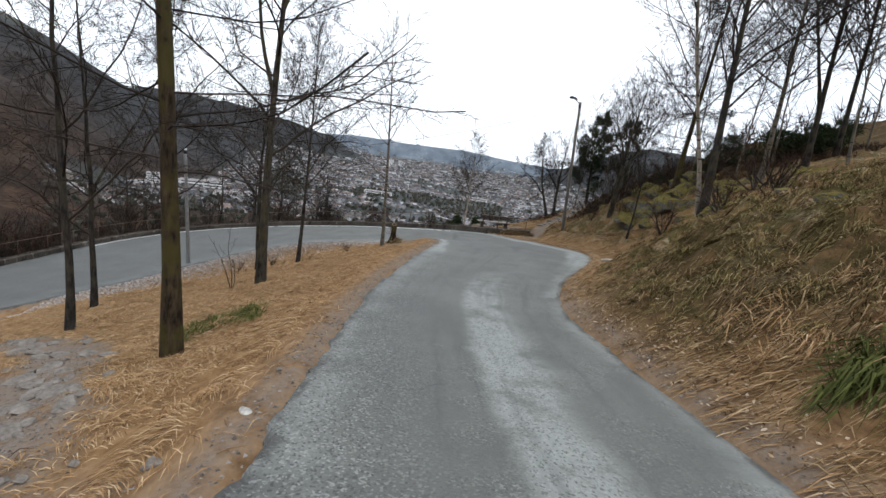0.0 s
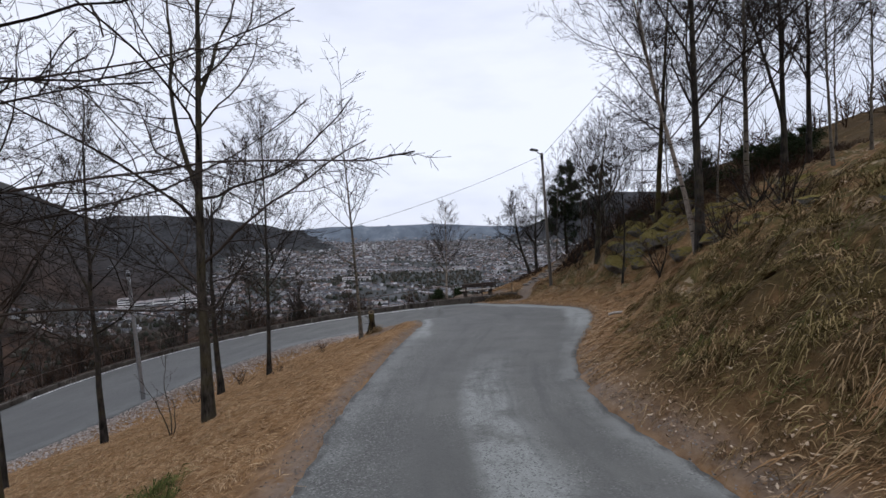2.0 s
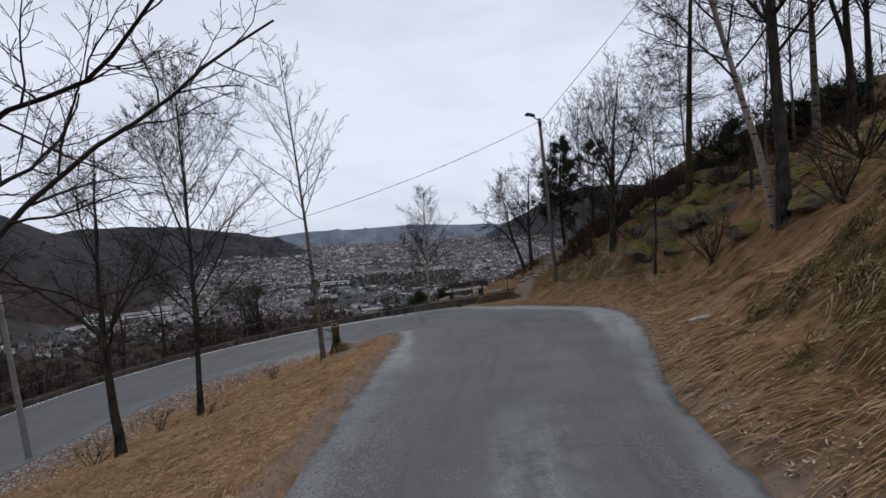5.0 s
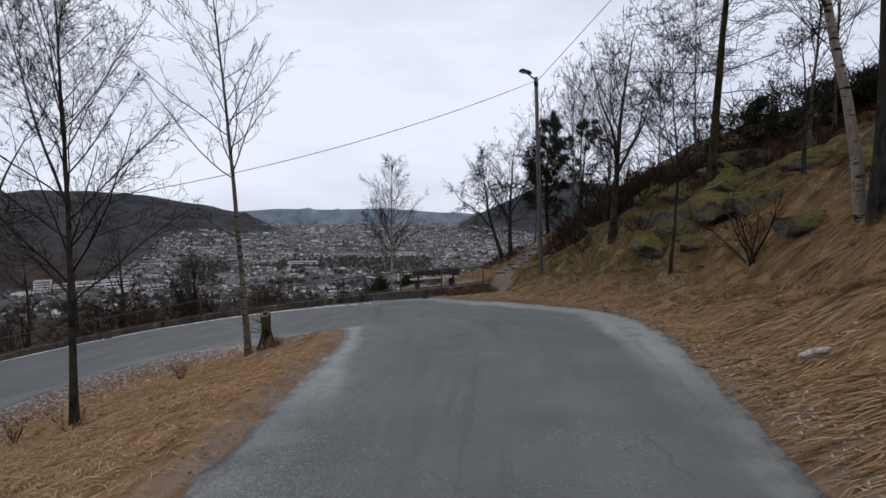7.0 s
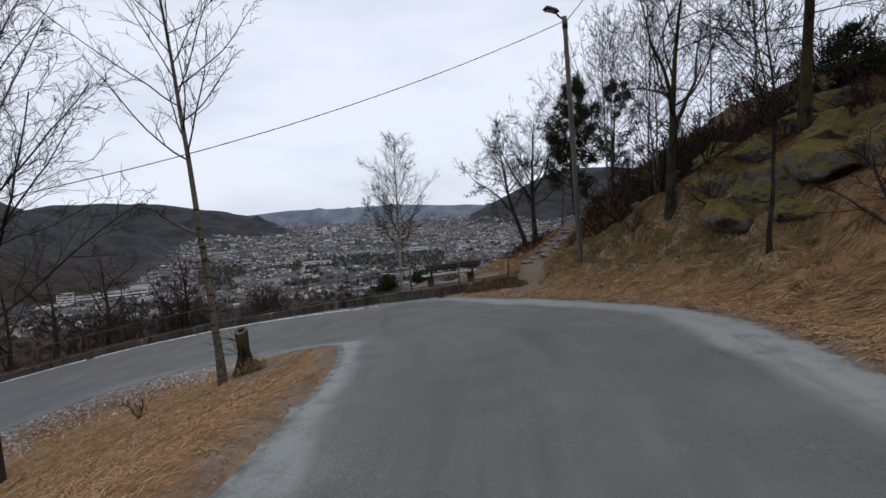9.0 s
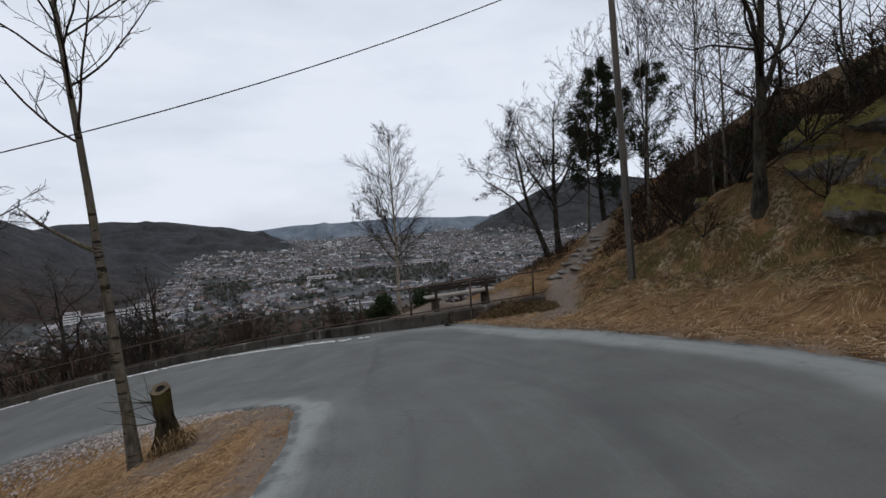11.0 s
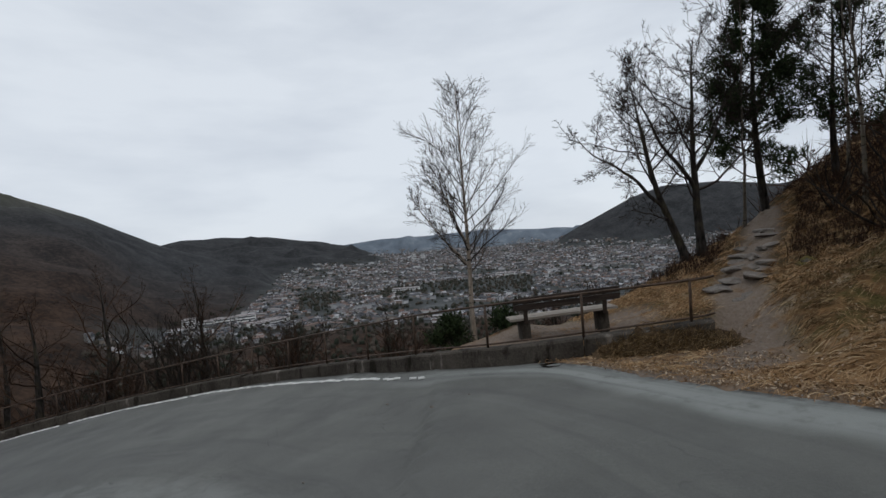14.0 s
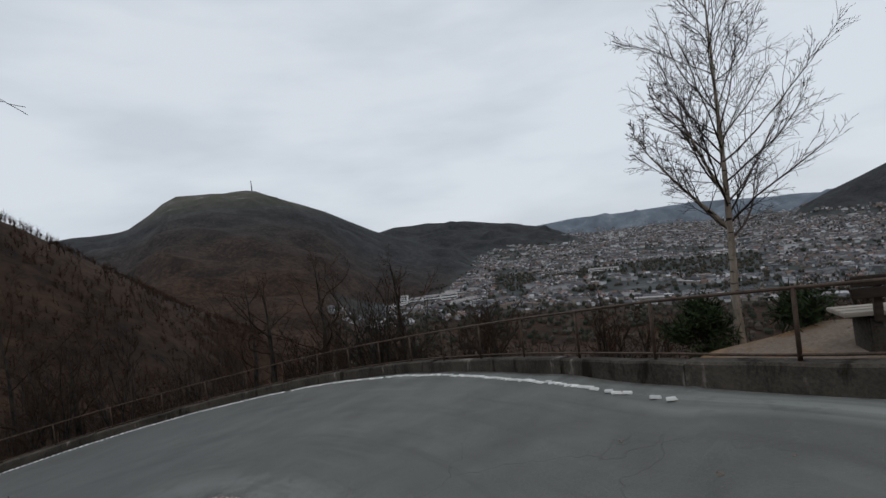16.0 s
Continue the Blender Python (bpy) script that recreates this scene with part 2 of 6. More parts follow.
def make_varied(name, stops, rough=0.9, by_object=False, scale=0.0):
    """Colour that varies from piece to piece."""
    m, n, l, b = principled(name, rough)
    if by_object:
        fac = n.new("ShaderNodeObjectInfo").outputs["Random"]
    else:
        fac = n.new("ShaderNodeNewGeometry").outputs["Random Per Island"]
    if scale:
        fac = math_node(n, l, "ADD", math_node(n, l, "MULTIPLY", fac, 0.65), math_node(n, l, "MULTIPLY", noise_node(n, l, scale, 4), 0.35))
    l.new(ramp_node(n, l, fac, stops), b.inputs["Base Color"])
    return m


def make_bark(name, dark, light, moss=0.0, bands=False, patch=(0.5, 0.6)):
    m, n, l, b = principled(name, 0.92)
    ob = n.new("ShaderNodeTexCoord").outputs["Object"]
    grain = noise_node(n, l, 18, 5, ob, 0.65, (1, 1, 0.22))
    big = noise_node(n, l, 2.5, 4, ob)
    col = ramp_node(n, l, math_node(n, l, "ADD", math_node(n, l, "MULTIPLY", grain, 0.6), math_node(n, l, "MULTIPLY", big, 0.4)), [(0.38, dark), (0.62, light)])
    if bands:
        ring = noise_node(n, l, 5.0, 4, ob, 0.6, (0.5, 0.5, 2.4))
        col = mix_node(n, l, range_node(n, l, ring, 0.56, 0.62), col, (0.02, 0.018, 0.016))
    if moss:
        col = mix_node(n, l, math_node(n, l, "MULTIPLY", range_node(n, l, big, *patch), moss), col, (0.060, 0.052, 0.016))
    l.new(col, b.inputs["Base Color"])
    bump_node(n, l, b, grain, 0.7, 0.02)
    return m


def make_concrete():
    m, n, l, b = principled("stained_concrete", 0.9)
    ob = n.new("ShaderNodeTexCoord").outputs["Object"]
    big, fine = noise_node(n, l, 0.9, 6, ob, 0.65), noise_node(n, l, 25, 4, ob, 0.7)
    runs = noise_node(n, l, 2.2, 6, ob, 0.7, (1, 1, 0.30))
    col = ramp_node(n, l, math_node(n, l, "ADD", math_node(n, l, "MULTIPLY", big, 0.6), math_node(n, l, "MULTIPLY", fine, 0.4)), [(0.36, (0.024, 0.020, 0.016)), (0.64, (0.105, 0.092, 0.078))])
    col = mix_node(n, l, range_node(n, l, runs, 0.52, 0.64), col, (0.018, 0.015, 0.011))
    col = mix_node(n, l, math_node(n, l, "MULTIPLY", range_node(n, l, runs, 0.42, 0.33), 0.75), col, (0.24, 0.215, 0.19))
    l.new(col, b.inputs["Base Color"])
    bump_node(n, l, b, math_node(n, l, "ADD", fine, big), 0.5, 0.01)
    return m


def make_rock():
    m, n, l, b = principled("mossy_rock", 0.92)
    ob = n.new("ShaderNodeTexCoord").outputs["Object"]
    big, fine = noise_node(n, l, 2.2, 6, ob, 0.65), noise_node(n, l, 22, 5, ob, 0.7)
    col = ramp_node(n, l, math_node(n, l, "ADD", math_node(n, l, "MULTIPLY", big, 0.5), math_node(n, l, "MULTIPLY", fine, 0.5)), [(0.36, (0.045, 0.040, 0.034)), (0.66, (0.26, 0.245, 0.225))])
    up = n.new("ShaderNodeSeparateXYZ")
    l.new(n.new("ShaderNodeNewGeometry").outputs["Normal"], up.inputs[0])
    moss = math_node(n, l, "MULTIPLY", range_node(n, l, up.outputs[2], -0.15, 0.45), range_node(n, l, math_node(n, l, "ADD", math_node(n, l, "MULTIPLY", big, 0.6), math_node(n, l, "MULTIPLY", fine, 0.4)), 0.30, 0.45))
    col = mix_node(n, l, moss, col, mix_node(n, l, fine, (0.045, 0.038, 0.011), (0.23, 0.185, 0.055)))
    l.new(col, b.inputs["Base Color"])
    bump_node(n, l, b, math_node(n, l, "ADD", fine, big), 0.8, 0.05)
    return m


ASPHALT, GROUND, CONCRETE, ROCK = make_asphalt(), make_ground(), make_concrete(), make_rock()
BARK_LARCH = make_bark("mossy_larch_bark", (0.014, 0.010, 0.007), (0.085, 0.062, 0.038), 0.8, patch=(0.42, 0.58))
BARK_DARK = make_bark("dark_bark", (0.009, 0.008, 0.007), (0.060, 0.053, 0.047), 0.25)
BARK_MOSSY = make_bark("mossy_bark", (0.012, 0.010, 0.008), (0.075, 0.066, 0.054), 0.30, patch=(0.44, 0.58))
BARK_STUMP = make_bark("old_stump_bark", (0.008, 0.006, 0.004), (0.060, 0.044, 0.026), 0.8, patch=(0.46, 0.60))
BARK_BIRCH = make_bark("birch_bark", (0.16, 0.135, 0.11), (0.38, 0.325, 0.27), 0.15, True)
BARK_GREY = make_bark("grey_birch_bark", (0.060, 0.052, 0.042), (0.18, 0.155, 0.125), 0.35, True)
TWIG = make_varied("dark_twigs", [(0.0, (0.014, 0.011, 0.009)), (1.0, (0.045, 0.035, 0.029))])
TWIG_BROWN = make_varied("reddish_twigs", [(0.0, (0.016, 0.0092, 0.0060)), (1.0, (0.062, 0.035, 0.022))])
TWIG_TAN = make_varied("tan_twigs", [(0.0, (0.022, 0.017, 0.014)), (1.0, (0.062, 0.048, 0.038))])
NEEDLE = make_varied("dark_pine_needles", [(0.0, (0.010, 0.018, 0.008)), (1.0, (0.038, 0.055, 0.022))])
STRAW = make_varied("dry_grass", [(0.0, (0.13, 0.070, 0.032)), (0.35, (0.29, 0.170, 0.080)), (0.75, (0.39, 0.248, 0.130)), (1.0, (0.52, 0.39, 0.24))])
STRAW_DARK = make_varied("brown_grass", [(0.0, (0.045, 0.029, 0.012)), (0.55, (0.150, 0.095, 0.043)), (1.0, (0.40, 0.285, 0.16))])
OLIVE = make_varied("olive_moss_grass", [(0.0, (0.036, 0.028, 0.010)), (0.6, (0.140, 0.106, 0.038)), (1.0, (0.33, 0.25, 0.125))])
GREEN = make_varied("green_grass", [(0.0, (0.030, 0.038, 0.010)), (1.0, (0.115, 0.125, 0.036))])
LITTER = make_varied("fallen_leaves", [(0.0, (0.10, 0.055, 0.028)), (0.5, (0.27, 0.18, 0.105)), (1.0, (0.52, 0.42, 0.31))])
PALE_GRAVEL = make_varied("pale_gravel", [(0.0, (0.17, 0.15, 0.14)), (1.0, (0.52, 0.47, 0.43))])
GRAVEL = make_varied("loose_gravel", [(0.0, (0.075, 0.066, 0.058)), (1.0, (0.27, 0.25, 0.23))])
SLATE = mottled("path_stone", (0.105, 0.092, 0.080), (0.26, 0.232, 0.205), 3.0, 30)
PALE_STONE = mottled("pale_stone", (0.20, 0.185, 0.165), (0.62, 0.60, 0.56), 4.0, 30)
EDGE_STONE = make_varied("whitish_edge_stones", [(0.0, (0.50, 0.50, 0.49)), (1.0, (0.80, 0.80, 0.78))], 0.85, True)
RUST = mottled("rusty_painted_steel", (0.035, 0.024, 0.018), (0.13, 0.085, 0.060), 6, 60, 0.7, 0.3, 0.004, 0.4)
POLE_WOOD = mottled("weathered_pole_wood", (0.070, 0.062, 0.053), (0.175, 0.158, 0.138), 2.5, 30, 0.9, 0.5, 0.01, 0.0, (1, 1, 0.08))
BENCH_WOOD = mottled("weathered_bench_wood", (0.030, 0.023, 0.020), (0.085, 0.066, 0.056), 2.0, 25, 0.85, 0.4, 0.006, 0.0, (0.15, 1, 1))
SEAT_WOOD = mottled("pale_weathered_wood", (0.24, 0.21, 0.18), (0.42, 0.38, 0.33), 2.0, 25, 0.85, 0.4, 0.006, 0.0, (0.15, 1, 1))
DARK_METAL = mottled("dark_lamp_metal", (0.025, 0.026, 0.028), (0.07, 0.072, 0.075), 8, 60, 0.5, 0.1, 0.002, 0.6)
GREY_METAL = mottled("galvanised_steel", (0.22, 0.23, 0.24), (0.38, 0.39, 0.40), 8, 60, 0.5, 0.1, 0.002, 0.7)
CABLE = mottled("black_cable", (0.012, 0.012, 0.013), (0.03, 0.03, 0.032), 8, 60, 0.6, 0.0)
LENS = mottled("lamp_lens", (0.40, 0.41, 0.42), (0.55, 0.56, 0.57), 8, 60, 0.3, 0.0)
STUMP_CUT = mottled("old_cut_wood", (0.055, 0.042, 0.026), (0.17, 0.13, 0.085), 6, 40)
HEAP_SOIL = mottled("leafy_brown_soil", (0.026, 0.017, 0.010), (0.12, 0.080, 0.046), 4, 35, 0.95, 0.8, 0.03)
DARK_HOLE = mottled("damp_dark_soil", (0.008, 0.007, 0.006), (0.022, 0.018, 0.014), 6, 40)
HOUSES = make_varied("painted_house_walls", [(0.0, (0.62, 0.63, 0.64)), (0.22, (0.46, 0.46, 0.47)), (0.45, (0.27, 0.275, 0.28)), (0.66, (0.22, 0.17, 0.145)), (0.8, (0.26, 0.25, 0.22)), (1.0, (0.09, 0.095, 0.105))])
ROOFS = make_varied("house_roofs", [(0.0, (0.055, 0.058, 0.065)), (0.5, (0.11, 0.115, 0.125)), (0.78, (0.15, 0.095, 0.075)), (1.0, (0.42, 0.43, 0.45))])
WHITE_WALL = mottled("white_block_wall", (0.62, 0.62, 0.61), (0.76, 0.76, 0.75), 0.1, 1.0)
DARK_GLASS = mottled("dark_window_glass", (0.03, 0.035, 0.04), (0.06, 0.065, 0.07), 0.5, 3, 0.25)
TOWN_TREE = make_varied("distant_tree_crowns", [(0.0, (0.020, 0.026, 0.018)), (0.5, (0.040, 0.038, 0.030)), (1.0, (0.070, 0.058, 0.048))])
WATER = mottled("fjord_water", (0.42, 0.48, 0.54), (0.50, 0.56, 0.61), 0.01, 0.1, 0.25, 0.0)


# ---- shape of the land: a hairpin road on a hillside above a valley ----
def sstep(a, b, x):
    t = np.clip((x - a) / (b - a), 0.0, 1.0)
    return t * t * (3 - 2 * t)


def road_height(x, y):
    zc = np.interp(y, [-60, -8, 0.25, 5, 10.2, 16.5, 20.3, 22.9, 27, 30],
                   [6.4, 0.75, -0.15, -0.70, -1.26, -1.78, -2.2, -2.5, -2.87, -3.0])
    cross = np.interp(y, [0, 10, 17, 28], [0.02, 0.04, 0.06, 0.10])
    upper = zc + cross * (x - 1.5)
    u = 1.5 - x
    lower = -2.95 - 0.24 * u + 0.0025 * u * u
    w = np.where(u > 0, np.maximum(sstep(22, 27, y), sstep(4, 9, u)), 0.0)
    return upper * (1 - w) + lower * w


# stations along the road: inner edge and outer edge
INNER = [(-0.5, -60), (-0.55, -8), (-0.65, 0), (-0.72, 3), (-0.8, 7), (-0.6, 11), (-0.15, 14.7), (0.3, 18), (0.5, 20.5),
         (0.42, 22), (0.15, 23.5), (-0.3, 24.5), (-0.9, 25.2), (-2, 26.2), (-3.4, 27), (-5.5, 27.7), (-8, 27.3),
         (-9.6, 25.9), (-10.6, 24.2), (-11.6, 21.8), (-12.6, 19.2), (-14, 16.7), (-16, 13), (-18, 8), (-19.5, 2), (-20.5, -6), (-23, -60)]
OUTER = [(2.9, -60), (2.8, -8), (2.8, 0), (2.75, 3.5), (2.75, 7.2), (3.6, 10.7), (5.0, 13.9), (6.4, 17.2), (6.95, 20.2),
         (6.1, 23.4), (5.0, 25.7), (3.6, 28.05), (1.45, 29.2), (-0.8, 31.2), (-3.4, 33.1), (-6.8, 34.9), (-11, 35.9),
         (-15, 35.2), (-18.2, 33), (-20.2, 29), (-20.7, 24), (-21, 19), (-22, 14), (-24, 8), (-25.5, 2), (-26.5, -6), (-29, -60)]


def spline(points, per):
    """Catmull-Rom through the points, per steps a span."""
    p = np.array(points, float)
    q = np.vstack([2 * p[0] - p[1], p, 2 * p[-1] - p[-2]])
    out = []
    for i in range(1, len(q) - 2):
        t = np.linspace(0, 1, per, endpoint=False)[:, None]
        a, b, c, d = q[i - 1], q[i], q[i + 1], q[i + 2]
        out.append(0.5 * (2 * b + (c - a) * t + (2 * a - 5 * b + 4 * c - d) * t ** 2 + (3 * b - a - 3 * c + d) * t ** 3))
    out.append(p[-1:])
    return np.vstack(out)


PER = 14
EDGE_IN, EDGE_OUT = spline(INNER, PER), spline(OUTER, PER)


def side(x, y, line):
    """Distance to an edge line, the index of its nearest point, and on which side of it (x, y) lies (plus: to its left)."""
    best = np.full(x.shape, 1e18)
    near = np.zeros(x.shape, int)
    for i, (px, py) in enumerate(line):
        d = (x - px) ** 2 + (y - py) ** 2
        m = d < best
        best[m], near[m] = d[m], i
    j = np.clip(near, 1, len(line) - 2)
    t = line[j + 1] - line[j - 1]
    v = np.stack([x, y], -1) - line[near]
    s = t[..., 0] * v[..., 1] - t[..., 1] * v[..., 0]
    n = np.linalg.norm(t, axis=-1)
    return np.sqrt(best), near, np.sign(s), np.abs(s) / n


def wave(x, y, scale, seed):
    """Cheap smooth unevenness, about -1 to 1."""
    r = np.random.RandomState(seed)
    out = 0
    for k in range(5):
        a, f, p = r.uniform(0, 6.28), r.uniform(0.6, 1.7) / scale, r.uniform(0, 6.28, 2)
        out = out + np.sin((x * np.cos(a) + y * np.sin(a)) * f * 6.28 + p[0] + 1.3 * np.sin((y * np.cos(a) - x * np.sin(a)) * f * 4 + p[1]))
    return out / 3.2


# far ridges: bearing, elevation of the crest, distance of the crest and of the foot (by bearing where it winds)
RIDGES = [
    ([-180, -120, -90, -69.4, -67, -64.4, -61.5, -57, -52, -46], [16, 13, 11, 8.0, 7.4, 6.2, 4.0, 0.5, -4, -9], 260, 110),
    ([-75, -61, -58.6, -56.6, -55.2, -52.2, -47.4, -43.4, -39.8, -35.8, -33.8, -28, -22, -16], [3.5, 4.4, 4.8, 6.8, 7.5, 7.6, 7.9, 6.3, 5.0, 3.1, 2.1, 0.0, -2.1, -3.4], 3000, ([-40, -34, -31, -25, -22.8, -20], [502, 1180, 1240, 1440, 2000, 2800])),
    ([-40, -33.8, -31.7, -23, -17.7, -14, -10], [1.8, 2.0, 2.5, 2.3, 1.3, 0.6, -1.4], 4100, 2900),
    ([-18, -16, -10, -4.5, 2.5, 9.4, 11.7, 14, 40], [-1, 0.6, 1.1, 1.05, 1.25, 0.8, 0.8, 0.55, 0.5], 4750, 4450),
    ([8.5, 10.3, 13.4, 16.1, 19.9, 23.2, 28.4, 33.5, 60, 90], [-3, -1.5, 0.5, 1.7, 3.5, 4.4, 4.2, 3.2, 6, 12], 3900, 3150),
]


def floor_height(x, y):
    r = np.hypot(x, y)
    return -150 + 82 * sstep(900, 4600, r) + 10 * wave(x, y, 900, 5) * sstep(700, 1500, r)


def town_limit(az):
    """How far the town reaches before woods begin, by bearing."""
    return np.interp(az, [-60, -42, -36, -31.4, -25.3, -22.8, -20.5, -19.2, 12, 17, 30], [500, 900, 1230, 1260, 1450, 2050, 3400, 4600, 4600, 3300, 3200])


def far_height(x, y):
    r = np.hypot(x, y) + 1e-6
    az = np.degrees(np.arctan2(x, y))
    slope = np.interp(r, [0, 30, 60, 120, 300, 650], [-6, -11, -25, -48, -95, -152])
    z = np.where(r < 900, np.maximum(slope, floor_height(x, y)), floor_height(x, y))
    bump = 0.7 * wave(x, y, 420, 8) + 0.8 * (0.5 - np.abs(wave(x, y, 330, 18))) + 0.3 * wave(x, y, 150, 19)
    for bearings, heights, crest, foot in RIDGES:
        el = np.interp(az, bearings, heights, left=-30, right=-30)
        top = crest * np.tan(np.radians(el))
        base = np.interp(r, [0, 650], [-6, -150]) if crest < 500 else floor_height(x, y)
        begin = np.interp(az, *foot) if isinstance(foot, tuple) else foot - 0.35 * (crest - foot)
        k = np.where(r < crest, sstep(begin, crest, r) ** 0.9, 1 - 0.6 * sstep(crest, crest * 2.2, r))
        ridge = base + (top - base) * np.clip(k, 0, 1) + bump * 0.012 * crest * k * (1 - k) * 4
        z = np.where(el > -29, np.maximum(z, ridge), z)
    # the mountain behind and to the right of the walk
    right = sstep(30, 200, r) * sstep(36, 60, az)
    back = sstep(20, 160, r) * sstep(105, 140, np.abs(az))
    z = z + (np.maximum(7 + 0.06 * np.minimum(r, 1500), z) - z) * right
    z = z + (np.maximum(5 + 0.36 * np.minimum(r, 500), z) - z) * back
    return z


def hill_rise(d, y):
    low = np.interp(d, [0, 0.4, 3, 12, 30, 60], [0, 0.3, 2.3, 7.4, 10, 11.5])
    late = np.interp(d, [0, 0.6, 2.5, 4.5, 9, 14, 30, 60], [0, 0.12, 0.95, 3.4, 5.4, 6.9, 9.5, 11])
    return low + (late - low) * sstep(10.5, 18, y)


def land_height(x, y):
    """Height of the ground, and how far off the road's edge it lies (negative on the road)."""
    x, y = np.asarray(x, float), np.asarray(y, float)
    shape = x.shape
    x, y = x.ravel(), y.ravel()
    near = (np.abs(x) < 75) & (y > -62) & (y < 95)
    z = far_height(x, y)
    off = np.full(x.shape, 50.0)
    kind = np.zeros(x.shape, int)
    xn, yn = x[near], y[near]
    di, ki, si, _ = side(xn, yn, EDGE_IN)
    do, ko, so, _ = side(xn, yn, EDGE_OUT)
    on_road = (si < 0) & (so > 0)
    island = (si > 0) & (xn < 1.0)
    ri = road_height(EDGE_IN[ki, 0], EDGE_IN[ki, 1])
    ro = road_height(EDGE_OUT[ko, 0], EDGE_OUT[ko, 1])
    plane = -2.48 + 0.337 * (xn + 4.07) - 0.0968 * (yn - 11.36) - 0.45 * sstep(15, 22, yn)
    plane = np.maximum(plane, -7.2)
    zi = ri + (plane - ri) * sstep(0.0, 1.15, di) + 0.06 * wave(xn, yn, 2.6, 3) * sstep(0.2, 1.0, di)
    # right-hand bank and hillside
    rough = (0.15 * wave(xn, yn, 3.3, 4) + (0.16 - 0.07 * sstep(10, 13, yn) * sstep(20, 18, yn)) * wave(xn, yn, 1.25, 6) + 0.10 * wave(xn, yn, 1.0, 16) * sstep(13, 10, yn)) * sstep(0.4, 2.2, do)
    bank = ro + hill_rise(do, yn) + rough
    spur = -2.52 + 0.29 * np.maximum(xn - 4.9, 0) + 0.16 * np.maximum(xn - 9.2, 0) - 0.62 * np.maximum(yn - 30.9 - 0.55 * np.maximum(xn - 4.3, 0), 0)
    spur = np.where(xn < 3, spur - 0.35 * (3 - xn), spur) + 0.05 * wave(xn, yn, 1.7, 9) + 0.10 * wave(xn, yn, 1.1, 17) * sstep(6.0, 7.5, xn)
    drop = ro - 0.12 - 0.25 * np.minimum(do, 1.2) - 0.55 * np.maximum(do - 1.2, 0) + 0.25 * wave(xn, yn, 6, 10) * sstep(0.5, 4, do)
    wk = sstep(24.0, 29.5, yn + 0.12 * (xn - 6))
    hill = bank * (1 - wk) + spur * wk
    face = np.interp(xn, [-1, 0.3, 1.45, 2.6, 4.15, 6.15], [31.4, 30.15, 29.2, 28.75, 28.38, 28.05]) + 0.30 * sstep(4.7, 3.5, xn)
    apron = ro + 0.07 * do + 0.02 * wave(xn, yn, 0.9, 15)
    ka = sstep(0.12, -0.02, yn - face) * sstep(7.2, 6.1, xn) * sstep(25.0, 26.2, yn)
    hill = hill * (1 - ka) + apron * ka
    beyond = ko >= 11 * PER + 4
    outside = np.where(beyond & (xn < 3.2), np.maximum(drop, np.where(xn > -1.5, np.where(yn < face, -99, spur - 0.4 * np.maximum(1.6 - xn, 0)), -99)), hill)
    left_out = beyond & (xn <= -1.5)
    outside = np.where(left_out, drop, outside)
    flat = road_height(xn, yn)
    zn = np.where(on_road, flat, np.where(island, zi, outside))
    dn = np.where(on_road, -np.minimum(di, do), np.where(island, di, do))
    kn = np.where(on_road, 0, np.where(island, 1, np.where(left_out | (beyond & (xn < 3.2)), 3, 2)))
    # blend into the far land
    r = np.hypot(xn, yn - 15)
    b = np.where(kn == 1, 0.0, sstep(38, 70, r))
    b = np.where(kn == 0, sstep(45, 60, r), b)
    z[near] = zn * (1 - b) + z[near] * b
    off[near], kind[near] = dn, kn
    return z.reshape(shape), off.reshape(shape), kind.reshape(shape)


def trail_off(x, y):
    """Distance from the middle of the trodden footpath on the island."""
    return np.abs(x - np.interp(y, [0, 2, 3.3, 4.3, 5.6, 7, 9], [-2.5, -2.85, -3.45, -4.05, -4.6, -6.1, -8.5]) + 0.12 * np.sin(y * 1.7))


def spur_off(x, y):
    """Distance from the middle of the rocky path that climbs past the wall's end."""
    return 0.8 * np.abs(x - np.interp(y, [25.8, 27.0, 28.0, 29.5, 31.0, 32.6, 35.0], [5.5, 6.2, 6.65, 7.4, 8.6, 9.9, 11.5]))


# ---- mesh helpers ----
def mesh_object(name, verts, faces, material, parent=None, smooth=False, label=""):
    me = bpy.data.meshes.new(name)
    verts = np.asarray(verts, float)
    if isinstance(faces, list):
        me.from_pydata(verts.tolist(), [], faces)
    else:
        n, k = faces.shape
        me.vertices.add(len(verts))
        me.vertices.foreach_set("co", verts.astype(np.float32).ravel())
        me.loops.add(n * k)
        me.loops.foreach_set("vertex_index", faces.astype(np.int32).ravel())
        me.polygons.add(n)
        me.polygons.foreach_set("loop_start", np.arange(0, n * k, k, dtype=np.int32))
        me.update(calc_edges=True)
    me.polygons.foreach_set("use_smooth", np.full(len(me.polygons), smooth))
    me.materials.append(material)
    ob = new(name, me)
    if parent is not None:
        ob.parent = parent
    if label:
        tagged(ob, label)
    return ob


def part(name, bm, material, parent, label=""):
    me = bpy.data.meshes.new(name)
    bm.normal_update()
    bm.to_mesh(me)
    bm.free()
    me.materials.append(material)
    ob = new(name, me)
    ob.parent = parent
    if label:
        tagged(ob, label)
    return ob


def thing(name, m, label, category, group="", kind=""):
    ob = new(name)
    ob.matrix_world = m
    return tagged(ob, label, category, group, kind)


